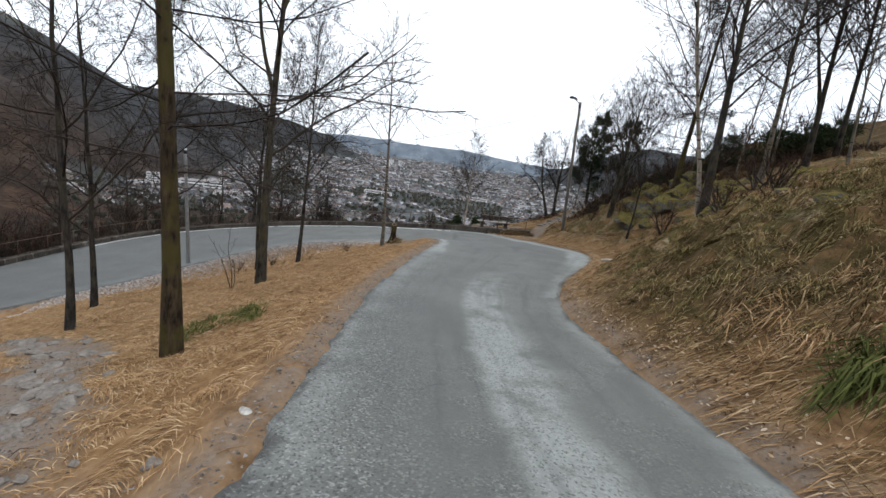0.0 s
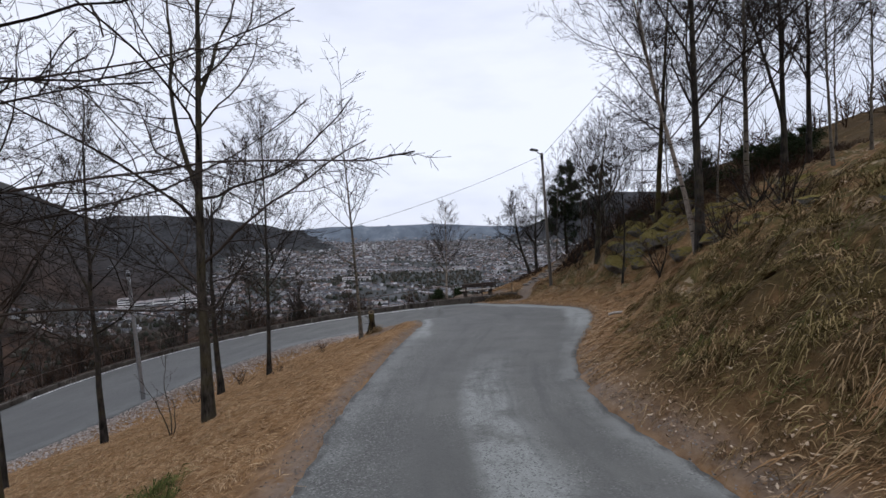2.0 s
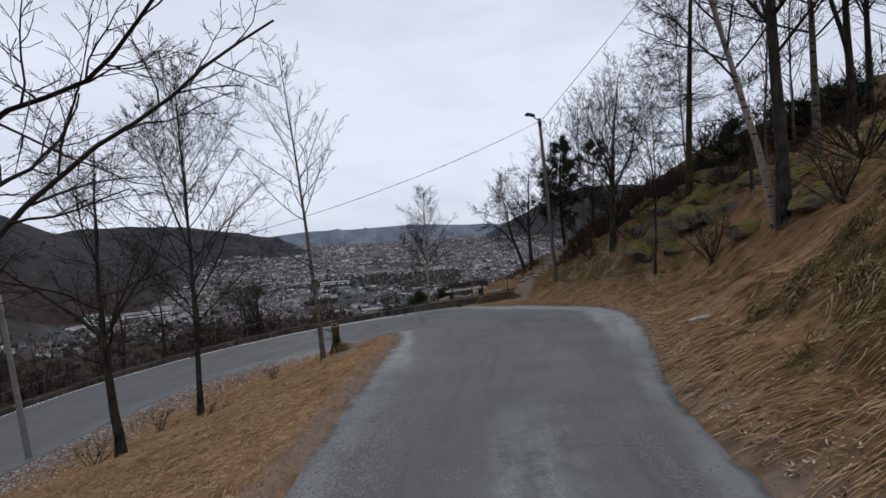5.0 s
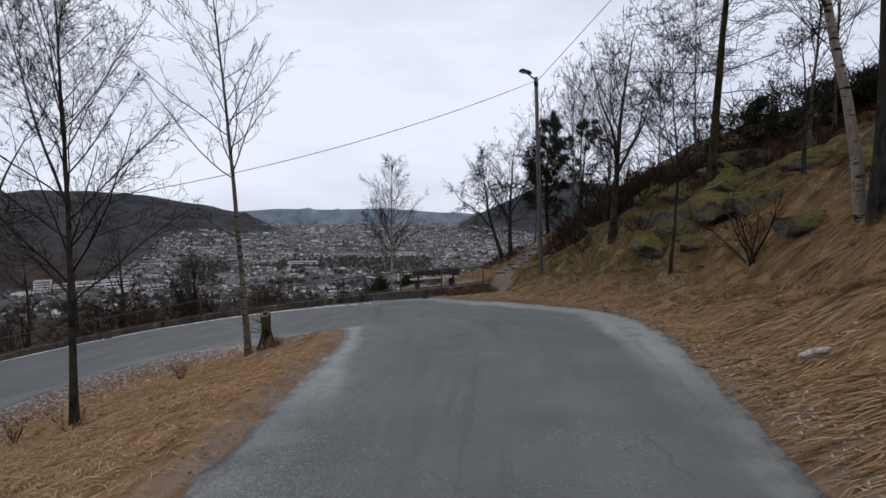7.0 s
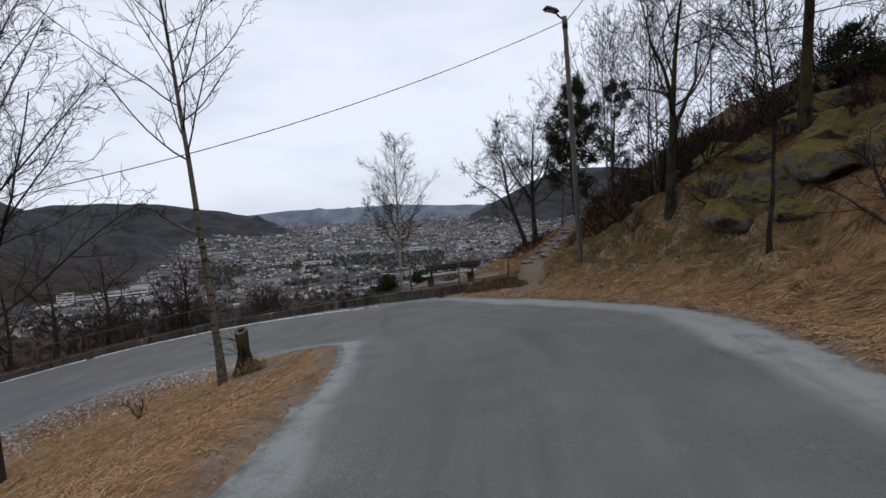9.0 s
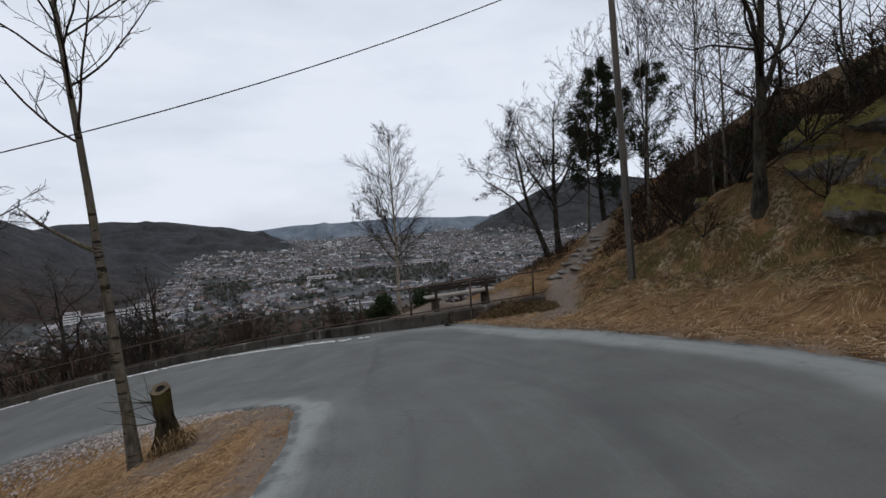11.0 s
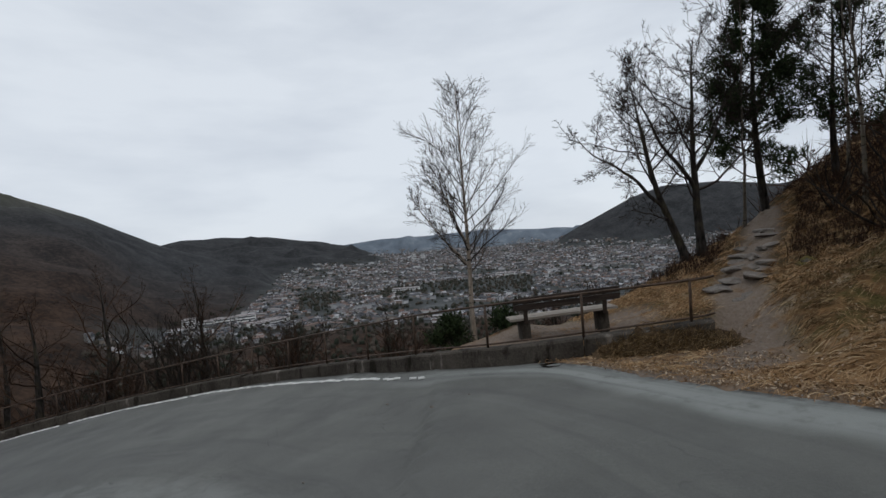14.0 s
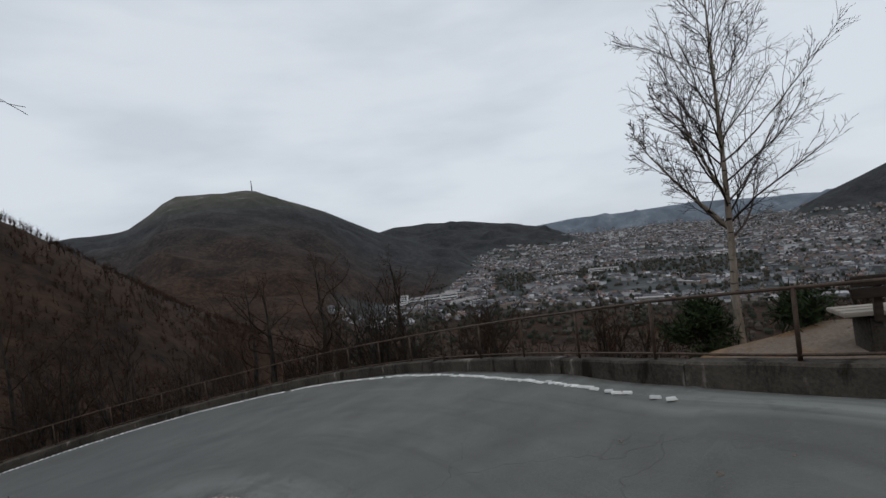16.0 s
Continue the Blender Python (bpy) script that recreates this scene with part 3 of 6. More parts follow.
def box(sx, sy, sz, at=(0, 0, 0), bevel=0.01, turn=0.0, tilt=0.0):
    bm = bmesh.new()
    bmesh.ops.create_cube(bm, size=1, matrix=pose(*at, tilt, 0, turn) @ Matrix.Diagonal((sx, sy, sz, 1)))
    if bevel:
        bmesh.ops.bevel(bm, geom=bm.edges[:], offset=bevel, segments=2, affect="EDGES")
    return bm


def tubes(paths, radii, sides):
    """paths (T, N, 3), radii (T, N): verts and quads of T tapered tubes."""
    T, N, _ = paths.shape
    d = np.gradient(paths, axis=1)
    d /= np.linalg.norm(d, axis=2, keepdims=True) + 1e-9
    ref = np.where(np.abs(d[..., 2:3]) > 0.9, np.array([1.0, 0, 0]), np.array([0, 0, 1.0]))
    a = np.cross(d, ref)
    a /= np.linalg.norm(a, axis=2, keepdims=True) + 1e-9
    b = np.cross(d, a)
    ang = np.arange(sides) * 2 * np.pi / sides
    v = paths[:, :, None, :] + radii[:, :, None, None] * (np.cos(ang)[None, None, :, None] * a[:, :, None, :] + np.sin(ang)[None, None, :, None] * b[:, :, None, :])
    idx = np.arange(T * N * sides).reshape(T, N, sides)
    nx = np.roll(idx, -1, axis=2)
    f = np.stack([idx[:, :-1], nx[:, :-1], nx[:, 1:], idx[:, 1:]], -1).reshape(-1, 4)
    return v.reshape(-1, 3), f


def rod(name, points, radius, material, parent=None, sides=10, label=""):
    p = np.array(points, float)[None]
    r = np.full(p.shape[:2], radius) if np.isscalar(radius) else np.array(radius, float)[None]
    v, f = tubes(p, r, sides)
    n = p.shape[1]
    caps = [list(range(sides))[::-1], [(n - 1) * sides + k for k in range(sides)]]
    return mesh_object(name, v, f.tolist() + caps, material, parent, True, label)


def stack(groups):
    vs, fs, k = [], [], 0
    for v, f in groups:
        vs.append(v)
        fs.append(f + k)
        k += len(v)
    return np.vstack(vs), np.vstack(fs)


def level(x, y):
    return float(land_height(np.array([x]), np.array([y]))[0][0])


# ---- bare trees ----
def grow(rng, start, way, length, n, bend, wander, droop=0.0):
    """T wandering stems: start (T,3), way (T,3), length (T,)."""
    T = len(start)
    p = np.zeros((T, n, 3))
    p[:, 0] = start
    d = way / (np.linalg.norm(way, axis=1, keepdims=True) + 1e-9)
    for i in range(1, n):
        d = d + rng.normal(0, wander, (T, 3)) + np.array([0, 0, bend - droop * i / n])
        d /= np.linalg.norm(d, axis=1, keepdims=True)
        p[:, i] = p[:, i - 1] + d * (length / (n - 1))[:, None]
    return p


def sprout(rng, parents, prad, count, t0, t1, angle, length_of, thin, n, bend, wander, droop=0.0, flat=False, even=0.0):
    """count side stems on each parent stem; length_of(t, parent length) gives their lengths."""
    T, N, _ = parents.shape
    t = np.sort(rng.uniform(t0, t1, (T, count)), axis=1)
    t = t * (1 - even) + np.linspace(t0, t1, count)[None] * even
    f = t * (N - 1)
    i = np.minimum(f.astype(int), N - 2)
    w = (f - i)[..., None]
    rows = np.arange(T)[:, None]
    a, b = parents[rows, i], parents[rows, i + 1]
    start = a * (1 - w) + b * w
    tan = (b - a) / (np.linalg.norm(b - a, axis=2, keepdims=True) + 1e-9)
    spin = rng.uniform(0, 6.283, (T, 1)) + np.arange(count) * 2.4 + rng.normal(0, 0.45, (T, count))
    ref = np.where(np.abs(tan[..., 2:3]) > 0.9, np.array([1.0, 0, 0]), np.array([0, 0, 1.0]))
    s1 = np.cross(tan, ref)
    s1 /= np.linalg.norm(s1, axis=2, keepdims=True) + 1e-9
    s2 = np.cross(tan, s1)
    out = np.cos(spin)[..., None] * s1 + np.sin(spin)[..., None] * s2
    if flat:
        out = np.where(rng.uniform(size=(T, count, 1)) < 0.5, 1, -1) * s1 + 0.25 * out
    ang = np.radians(rng.normal(angle, 9, (T, count)) - 12 * (t - 0.5))[..., None]
    way = np.cos(ang) * tan + np.sin(ang) * out
    plen = np.linalg.norm(np.diff(parents, axis=1), axis=2).sum(1)
    length = length_of(t, plen[:, None]) * rng.uniform(0.6, 1.2, (T, count))
    pr = np.take_along_axis(prad, i, 1) * (1 - w[..., 0]) + np.take_along_axis(prad, i + 1, 1) * w[..., 0]
    path = grow(rng, start.reshape(-1, 3), way.reshape(-1, 3), length.ravel(), n, bend, wander, droop)
    r0 = np.minimum((pr * thin).ravel(), 0.013 * length.ravel() + 0.002)
    rad = r0[:, None] * np.linspace(1, 0.35, n)[None]
    return path, rad


STYLE = {
    # limbs: number, where they begin, angle, length in tree heights, upward bend, crookedness, length along the trunk; then boughs, twigs and fine twigs
    "birch": dict(n1=34, t0=0.26, a1=42, r1=0.38, b1=0.028, w1=0.07, env=((0.2, 0.75), (0.35, 1.0), (0.6, 0.8), (0.85, 0.42), (1, 0.16)), n2=11, a2=38, r2=0.44, b2=0.05, n3=7, a3=38, r3=0.50, b3=0.06, n4=3, r4=0.55),
    "slim": dict(n1=34, t0=0.28, a1=46, r1=0.33, b1=0.035, w1=0.09, env=((0.2, 0.8), (0.4, 1.0), (0.65, 0.9), (0.85, 0.6), (1, 0.22)), n2=9, a2=34, r2=0.52, b2=0.04, n3=6, a3=32, r3=0.55, b3=0.03, n4=1, r4=0.8),
    "open": dict(n1=27, t0=0.45, a1=54, r1=0.30, b1=0.055, w1=0.06, env=((0.4, 0.9), (0.5, 1.0), (0.7, 0.72), (0.88, 0.42), (1, 0.18)), n2=9, a2=36, r2=0.36, b2=0.08, n3=5, a3=38, r3=0.42, b3=0.08, n4=0, r4=0.5),
    "alder": dict(n1=17, t0=0.20, a1=58, r1=0.38, b1=0.06, w1=0.13, env=((0.15, 0.8), (0.35, 1.0), (0.6, 0.85), (0.85, 0.5), (1, 0.22)), n2=10, a2=48, r2=0.46, b2=0.05, n3=6, a3=46, r3=0.50, b3=0.04, n4=3, r4=0.5),
    "larch": dict(n1=60, t0=0.15, a1=84, r1=0.26, b1=-0.02, w1=0.085, env=((0.1, 0.9), (0.3, 1.0), (0.7, 0.6), (1, 0.1)), n2=24, a2=56, r2=0.24, b2=-0.03, n3=7, a3=48, r3=0.42, b3=-0.02, n4=0, r4=0.5),
    "spread": dict(n1=13, t0=0.24, a1=56, r1=0.46, b1=0.07, w1=0.17, env=((0.15, 0.9), (0.4, 1.0), (0.7, 0.8), (1, 0.4)), n2=11, a2=46, r2=0.46, b2=0.05, n3=7, a3=46, r3=0.50, b3=0.04, n4=3, r4=0.5),
}


def tree_meshes(seed, style, height, radius, lean=(0, 0), bow=0.03, density=1.0, forks=(), wander=0.04, fine=0.0034):
    rng = np.random.RandomState(seed)
    s = STYLE[style]
    N = 14
    t = np.linspace(0, 1, N)
    trunk = np.zeros((1, N, 3))
    sway = np.cumsum(rng.normal(0, wander, (N, 2)), axis=0) * height / N
    sway -= sway[0]
    trunk[0, :, 0] = lean[0] * t ** 1.15 * height + sway[:, 0] + bow * height * np.sin(t * 3.1)
    trunk[0, :, 1] = lean[1] * t ** 1.15 * height + sway[:, 1]
    trunk[0, :, 2] = t * height - 0.15 * (t == 0)
    rad = np.maximum(radius * (1 - 0.93 * t ** 0.9), 0.010)[None]
    rad[0, 0] *= 1.35
    rad[0, 1] *= 1.05
    mains, mrads = [trunk], [rad]
    for at, angle, turn, ratio in forks:
        i = int(at * (N - 1))
        way = np.array([[math.sin(radians(angle)) * math.cos(radians(turn)), math.sin(radians(angle)) * math.sin(radians(turn)), math.cos(radians(angle))]])
        g = grow(rng, trunk[:, i], way, np.array([height * ratio]), N, 0.035, 0.6 * s["w1"])
        mains.append(g)
        mrads.append((rad[0, i] * 0.72 * (1 - 0.9 * t))[None].clip(0.008))
    stems, srad = np.concatenate(mains), np.concatenate(mrads)
    wood = tubes(stems, srad, 9)
    at, size = zip(*s["env"])
    larch = style == "larch"

    def share(ratio, fall):
        return lambda q, whole: whole * ratio * (1 - fall * q)
    limbs = []
    for k in range(len(mains)):
        count = s["n1"] if k == 0 else max(4, int(s["n1"] * forks[k - 1][3] * 0.9))
        limbs.append(sprout(rng, mains[k], mrads[k], count, s["t0"], 0.98, s["a1"], lambda q, whole: whole * s["r1"] * np.interp(q, at, size), 0.15 if larch else 0.42, 10, s["b1"], s["w1"], -0.15 if larch else 0.0, even=0.6))
    p1, r1 = (np.concatenate(group) for group in zip(*limbs))
    r1 = np.maximum(r1, 0.007)
    p2, r2 = sprout(rng, p1, r1, max(3, int(s["n2"] * density)), 0.16, 0.97, s["a2"], share(s["r2"], 0.5), 0.6, 6, s["b2"], 0.13, 0.02, flat=larch, even=0.5)
    r2 = np.maximum(r2, min(0.0045, fine * 1.6))
    p3, r3 = sprout(rng, p2, r2, max(2, int(s["n3"] * density)), 0.15, 1.0, s["a3"], share(s["r3"], 0.35), 0.65, 4, s["b3"], 0.15, 0.05)
    r3 = np.maximum(r3, fine * 1.2)
    groups = [tubes(p1, r1, 5), tubes(p2, r2, 3), tubes(p3, r3, 3)]
    if s["n4"]:
        p4, r4 = sprout(rng, p3, r3, s["n4"], 0.25, 1.0, 32, share(s["r4"], 0.3), 0.7, 3, s["b3"], 0.14, 0.08)
        groups.append(tubes(p4, np.maximum(r4, fine), 3))
    return wood, stack(groups)


def tree(name, x, y, seed, style, height, radius, bark, twig, label, category="tree", group="", turn=0.0, z=None, sink=0.05, **more):
    trunk, crown = tree_meshes(seed, style, height, radius, **more)
    ob = thing(name, pose(x, y, (level(x, y) if z is None else z) - sink, 0, 0, turn), label, category, group)
    mesh_object("trunk", *trunk, bark, ob, True)
    mesh_object("crown", *crown, twig, ob, False)
    return ob


# ---- the ground: one sheet from the road to the horizon ----
def spread(lo, hi, step, far_lo, far_hi, grow_by=1.13, cap=70.0):
    mid = list(np.arange(lo, hi + 1e-6, step))
    s, v = step, hi
    up = []
    while v < far_hi:
        s = min(s * grow_by, cap)
        v += s
        up.append(v)
    s, v = step, lo
    down = []
    while v > far_lo:
        s = min(s * grow_by, cap)
        v -= s
        down.append(v)
    return np.array(down[::-1] + mid + up)


def build_ground():
    xs = spread(-26, 20, 0.27, -4700, 4300)
    ys = spread(-3, 40, 0.27, -600, 4900)
    X, Y = np.meshgrid(xs, ys)
    Z, off, kind = land_height(X, Y)
    # the ground dips under the road's slab
    Z = np.where(kind == 0, np.where(np.hypot(X, Y) < 75, Z - 0.10 - 0.10 * sstep(0, 0.5, -off), Z), Z)
    r = np.hypot(X, Y)
    nx, ny = len(xs), len(ys)
    idx = np.arange(nx * ny).reshape(ny, nx)
    f = np.stack([idx[:-1, :-1], idx[:-1, 1:], idx[1:, 1:], idx[1:, :-1]], -1).reshape(-1, 4)
    v = np.stack([X, Y, Z], -1).reshape(-1, 3)
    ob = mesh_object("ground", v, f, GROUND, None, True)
    tagged(ob, "hillside of dry grass, bare woods and a town valley", "ground", kind="structure")
    fl = floor_height(X, Y)
    az = np.degrees(np.arctan2(X, Y))
    town = sstep(40, 4, Z - fl) * sstep(820, 1050, r) * (np.abs(az) < 60) * (r < town_limit(az))
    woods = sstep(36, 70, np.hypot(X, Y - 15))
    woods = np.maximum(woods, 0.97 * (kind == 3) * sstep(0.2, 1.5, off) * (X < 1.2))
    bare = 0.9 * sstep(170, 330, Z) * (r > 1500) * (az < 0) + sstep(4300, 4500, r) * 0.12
    path = sstep(0.60, 0.25, spur_off(X, Y)) * (Y > 26.0) * (Y < 35) * (X > 4.0)
    stony = sstep(0.95, 0.5, trail_off(X, Y)) * (X < -1.6) * (Y < 8.5)
    fore = sstep(1.7, 0.9, np.hypot(X + 2.4, Y - 0.8))
    gravel = np.maximum.reduce([path, stony, fore * 0.9, 0.9 * sstep(0.55, 0.12, off) * (kind == 1), 0.9 * sstep(0.5, 0.1, off) * (kind == 2),
                                sstep(2.0, 0.9, np.hypot(X + 1.1, Y - 23.6)), sstep(1.6, 0.8, np.hypot((X - 4.9), (Y - 27.0))), sstep(2.4, 1.8, np.abs(X - 3.9)) * sstep(1.5, 1.0, np.abs(Y - 29.6))])
    gravel = gravel * (r < 60)
    moss = ((kind == 2) * sstep(0.7, 2.2, off) * np.where(Y < 13, 1.0, 0.97) * np.where((Y > 11.5) & (Y < 20), sstep(3.0, 5.0, off), 1.0) + (kind == 1) * 0.35 * sstep(1, 3, off)) * (r < 80)
    soil = 0.75 * (kind == 2) * sstep(3.2, 4.6, Y) * sstep(10.0, 8.2, Y) * sstep(0.15, 0.6, off) * sstep(4.5, 2.5, off)
    heath = (kind == 2) * sstep(19.5, 22.5, Y) * sstep(3.6, 5.0, off + 0.6 * wave(X, Y, 2.0, 41)) * (r < 60)
    moss = moss * (1 - heath)
    # the 900 to 2200 m ramp sets how much painted haze greys the woods
    for name, values in (("soil", soil), ("distant", sstep(4250, 4480, r) * (az > -17)), ("hazy_woods", sstep(900, 2200, r)), ("heath", heath), ("town", town), ("woods", woods), ("bare", np.clip(bare, 0, 1)), ("gravel", gravel), ("moss", moss)):
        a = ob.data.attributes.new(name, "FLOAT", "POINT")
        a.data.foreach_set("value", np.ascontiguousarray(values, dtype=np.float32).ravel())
    return ob


build_ground()


# ---- the road ----
def build_road():
    a, b = spline(INNER[1:-1], 24), spline(OUTER[1:-1], 24)
    n, m = len(a), 25
    u = np.linspace(0, 1, m)
    rag = np.cumsum(np.random.RandomState(4).normal(0, 0.012, (n, 2)), axis=0)
    rag = rag - np.linspace(0, 1, n)[:, None] * rag[-1] + 0.018 * np.random.RandomState(5).normal(size=(n, 2))
    rag = np.clip(rag, -0.06, 0.06)
    across = (b - a) / np.linalg.norm(b - a, axis=1, keepdims=True)
    a2, b2 = a + across * rag[:, :1], b + across * rag[:, 1:]
    P = a2[:, None] * (1 - u)[None, :, None] + b2[:, None] * u[None, :, None]
    z = road_height(P[..., 0], P[..., 1]) + 0.018 * wave(P[..., 0], P[..., 1], 3.0, 12)
    centre = P[:, m // 2]
    along = np.concatenate([[0], np.cumsum(np.linalg.norm(np.diff(centre, axis=0), axis=1))]) - 8.0
    top = np.concatenate([P, z[..., None]], -1)
    low = top.copy()
    low[..., 2] -= 0.09
    left, right = low[:, 0].copy(), low[:, -1].copy()
    left[:, :2] -= across * 0.05
    right[:, :2] += across * 0.05
    grid = np.concatenate([left[:, None], top, right[:, None]], 1)
    k = grid.shape[1]
    idx = np.arange(n * k).reshape(n, k)
    f = np.stack([idx[:-1, :-1], idx[:-1, 1:], idx[1:, 1:], idx[1:, :-1]], -1).reshape(-1, 4)
    ob = mesh_object("road", grid.reshape(-1, 3), f, ASPHALT, None, True)
    tagged(ob, "narrow grey worn asphalt road with a hairpin bend", "road", kind="structure")
    uu = np.concatenate([[0], u, [1]])
    uv = np.stack([np.broadcast_to(uu[None], (n, k)), np.broadcast_to(along[:, None], (n, k))], -1).reshape(-1, 2)
    layer = ob.data.uv_layers.new(name="UVMap")
    loops = np.zeros(len(ob.data.loops), np.int32)
    ob.data.loops.foreach_get("vertex_index", loops)
    layer.data.foreach_set("uv", uv[loops].astype(np.float32).ravel())


build_road()

# ---- trees on the island between the road's two legs ----
tree("larch_tree", -2.86, 5.0, 11, "larch", 15, 0.112, BARK_LARCH, TWIG, "tall larch with mossy brown trunk and bare drooping branches", turn=200, lean=(0.07, 0.0), bow=0.0, wander=0.01, fine=0.0017)
tree("alder_tree", -4.3, 11.8, 21, "alder", 13, 0.125, BARK_MOSSY, TWIG, "bare forked alder with mossy dark trunk in dry grass", lean=(0.02, 0), forks=((0.46, 22, 170, 0.5), (0.54, 20, 10, 0.42)), bow=-0.012, wander=0.02)
tree("alder_tree", -7.2, 19.4, 22, "spread", 8.4, 0.13, BARK_DARK, TWIG, "low bare alder with dark trunk and spreading crown", forks=((0.40, 34, 190, 0.5), (0.44, 24, 20, 0.5)), lean=(-0.02, 0), bow=-0.02)
tree("birch_tree", -6.42, 22.6, 23, "birch", 12.2, 0.10, BARK_DARK, TWIG, "slender bare birch with dark trunk beside the lower road", forks=((0.50, 20, 180, 0.42),), lean=(0.0, 0), bow=0.008, wander=0.012)
tree("birch_tree", -2.4, 23.8, 24, "open", 11.7, 0.095, BARK_GREY, TWIG, "slender young tree with grey mottled trunk beside a stump", lean=(-0.075, 0.0), bow=0.004, wander=0.010, forks=((0.35, 64, 184, 0.12),))
tree("alder_tree", -8.5, 14.8, 25, "alder", 11, 0.085, BARK_DARK, TWIG, "thin bare alder with dark trunk", lean=(-0.02, 0), forks=((0.42, 24, 200, 0.45), (0.5, 20, 20, 0.4)), bow=0.0)
tree("alder_tree", -7.2, 8.9, 26, "alder", 11, 0.085, BARK_DARK, TWIG, "thin bare tree with dark lichened trunk", lean=(-0.06, 0.02), bow=0.0)
tree("alder_tree", -9.5, 12.75, 27, "alder", 10.5, 0.09, BARK_DARK, TWIG, "bare tree with dark trunk forking high up", forks=((0.32, 12, 10, 0.6),), lean=(-0.07, 0), bow=0.0)
tree("birch_tree", -22.5, 22.5, 29, "birch", 9, 0.10, BARK_BIRCH, TWIG_TAN, "pale birch trunk beside the lower road")
sapling_rng = np.random.RandomState(30)
sapling = thing("rowan_sapling", pose(-4.95, 11.5, level(-4.95, 11.5) - 0.03), "thin forked sapling in dry grass beside an alder", "sapling")
stalks = grow(sapling_rng, np.array([[0, 0, 0], [-0.03, 0, 0.02], [0.02, 0.02, 0]]), np.array([[0.05, 0, 1.0], [-0.4, 0.1, 1.0], [0.3, 0.1, 1.0]]), np.array([1.9, 1.3, 0.8]), 10, 0.04, 0.10)
mesh_object("stem", *tubes(stalks, np.full((3, 10), 0.013) * np.linspace(1, 0.35, 10), 6), BARK_MOSSY, sapling, True)
shoots = sprout(sapling_rng, stalks, np.full((3, 10), 0.008), 5, 0.4, 1.0, 40, lambda q, whole: whole * 0.22, 0.6, 5, 0.06, 0.12)
tagged(mesh_object("twigs", *tubes(shoots[0], np.maximum(shoots[1], 0.0035), 4), TWIG, sapling), kind="stuff")

# ---- trees on the hillside and beyond the wall ----
tree("birch_tree", 9.5, 15.9, 31, "birch", 14.5, 0.15, BARK_DARK, TWIG, "tall bare birch with thick dark trunk on the bank", lean=(-0.045, -0.01), bow=0.0, wander=0.012)
tree("birch_tree", 9.65, 16.3, 50, "birch", 12.5, 0.09, BARK_BIRCH, TWIG, "pale slender birch leaning from the foot of a dark one", lean=(-0.22, 0.05), bow=-0.02, forks=((0.45, 24, 190, 0.4),), wander=0.02)
tree("birch_tree", 12.9, 18.4, 32, "birch", 13, 0.11, BARK_GREY, TWIG, "tall bare birch with greyish trunk on the slope", lean=(-0.02, 0), bow=0.0, wander=0.015)
tree("birch_tree", 15.5, 19.7, 33, "birch", 13, 0.13, BARK_DARK, TWIG, "tall bare birch with dark trunk on the slope", lean=(-0.05, 0), bow=0.01, wander=0.02, forks=((0.2, 16, 190, 0.7),))
tree("birch_tree", 17.9, 21.2, 34, "birch", 13, 0.12, BARK_DARK, TWIG, "tall bare birch with dark trunk high on the slope", lean=(-0.02, 0), bow=0.0, wander=0.015)
tree("larch_tree", 11.45, 22.2, 35, "larch", 14, 0.13, BARK_LARCH, TWIG, "tall bare larch leaning above mossy rocks", lean=(0.06, 0.0), bow=0.0, wander=0.01)
tree("rowan_tree", 9.05, 20.6, 36, "open", 6.2, 0.05, BARK_DARK, TWIG, "thin crooked sapling at the foot of the bank", lean=(0.02, 0), bow=0.03, wander=0.07, forks=((0.4, 22, 200, 0.5),))
tree("rowan_tree", 11.3, 19.0, 49, "spread", 3.2, 0.06, BARK_MOSSY, TWIG, "crooked mossy little tree among the boulders", lean=(-0.06, 0), bow=0.04, wander=0.09)
tree("alder_tree", 9.45, 24.3, 37, "spread", 7.2, 0.13, BARK_MOSSY, TWIG, "old bare tree with thick mossy trunk forking in two", density=0.65, forks=((0.34, 34, 5, 0.75), (0.42, 20, 200, 0.5)), lean=(0.05, 0), bow=-0.03, wander=0.09)
tree("alder_tree", 8.2, 33.0, 38, "spread", 5.2, 0.12, BARK_DARK, TWIG, "bare crooked alder with dark trunk leaning beside the path", lean=(-0.26, 0), bow=-0.05, forks=((0.35, 42, 185, 0.6), (0.42, 12, 150, 0.55)))
tree("alder_tree", 8.67, 33.2, 39, "spread", 6.0, 0.13, BARK_DARK, TWIG, "bare dark alder with wide crown beside the path", lean=(0.04, 0), bow=-0.02, forks=((0.36, 30, 200, 0.62), (0.42, 32, 10, 0.6)))
tree("birch_tree", 2.28, 32.0, 40, "slim", 6.6, 0.075, BARK_BIRCH, TWIG_TAN, "slender pale birch behind the concrete wall", lean=(0.0, 0), bow=0.004, wander=0.012, z=-3.15, fine=0.0024, forks=((0.32, 34, 180, 0.36), (0.46, 20, 175, 0.34)))


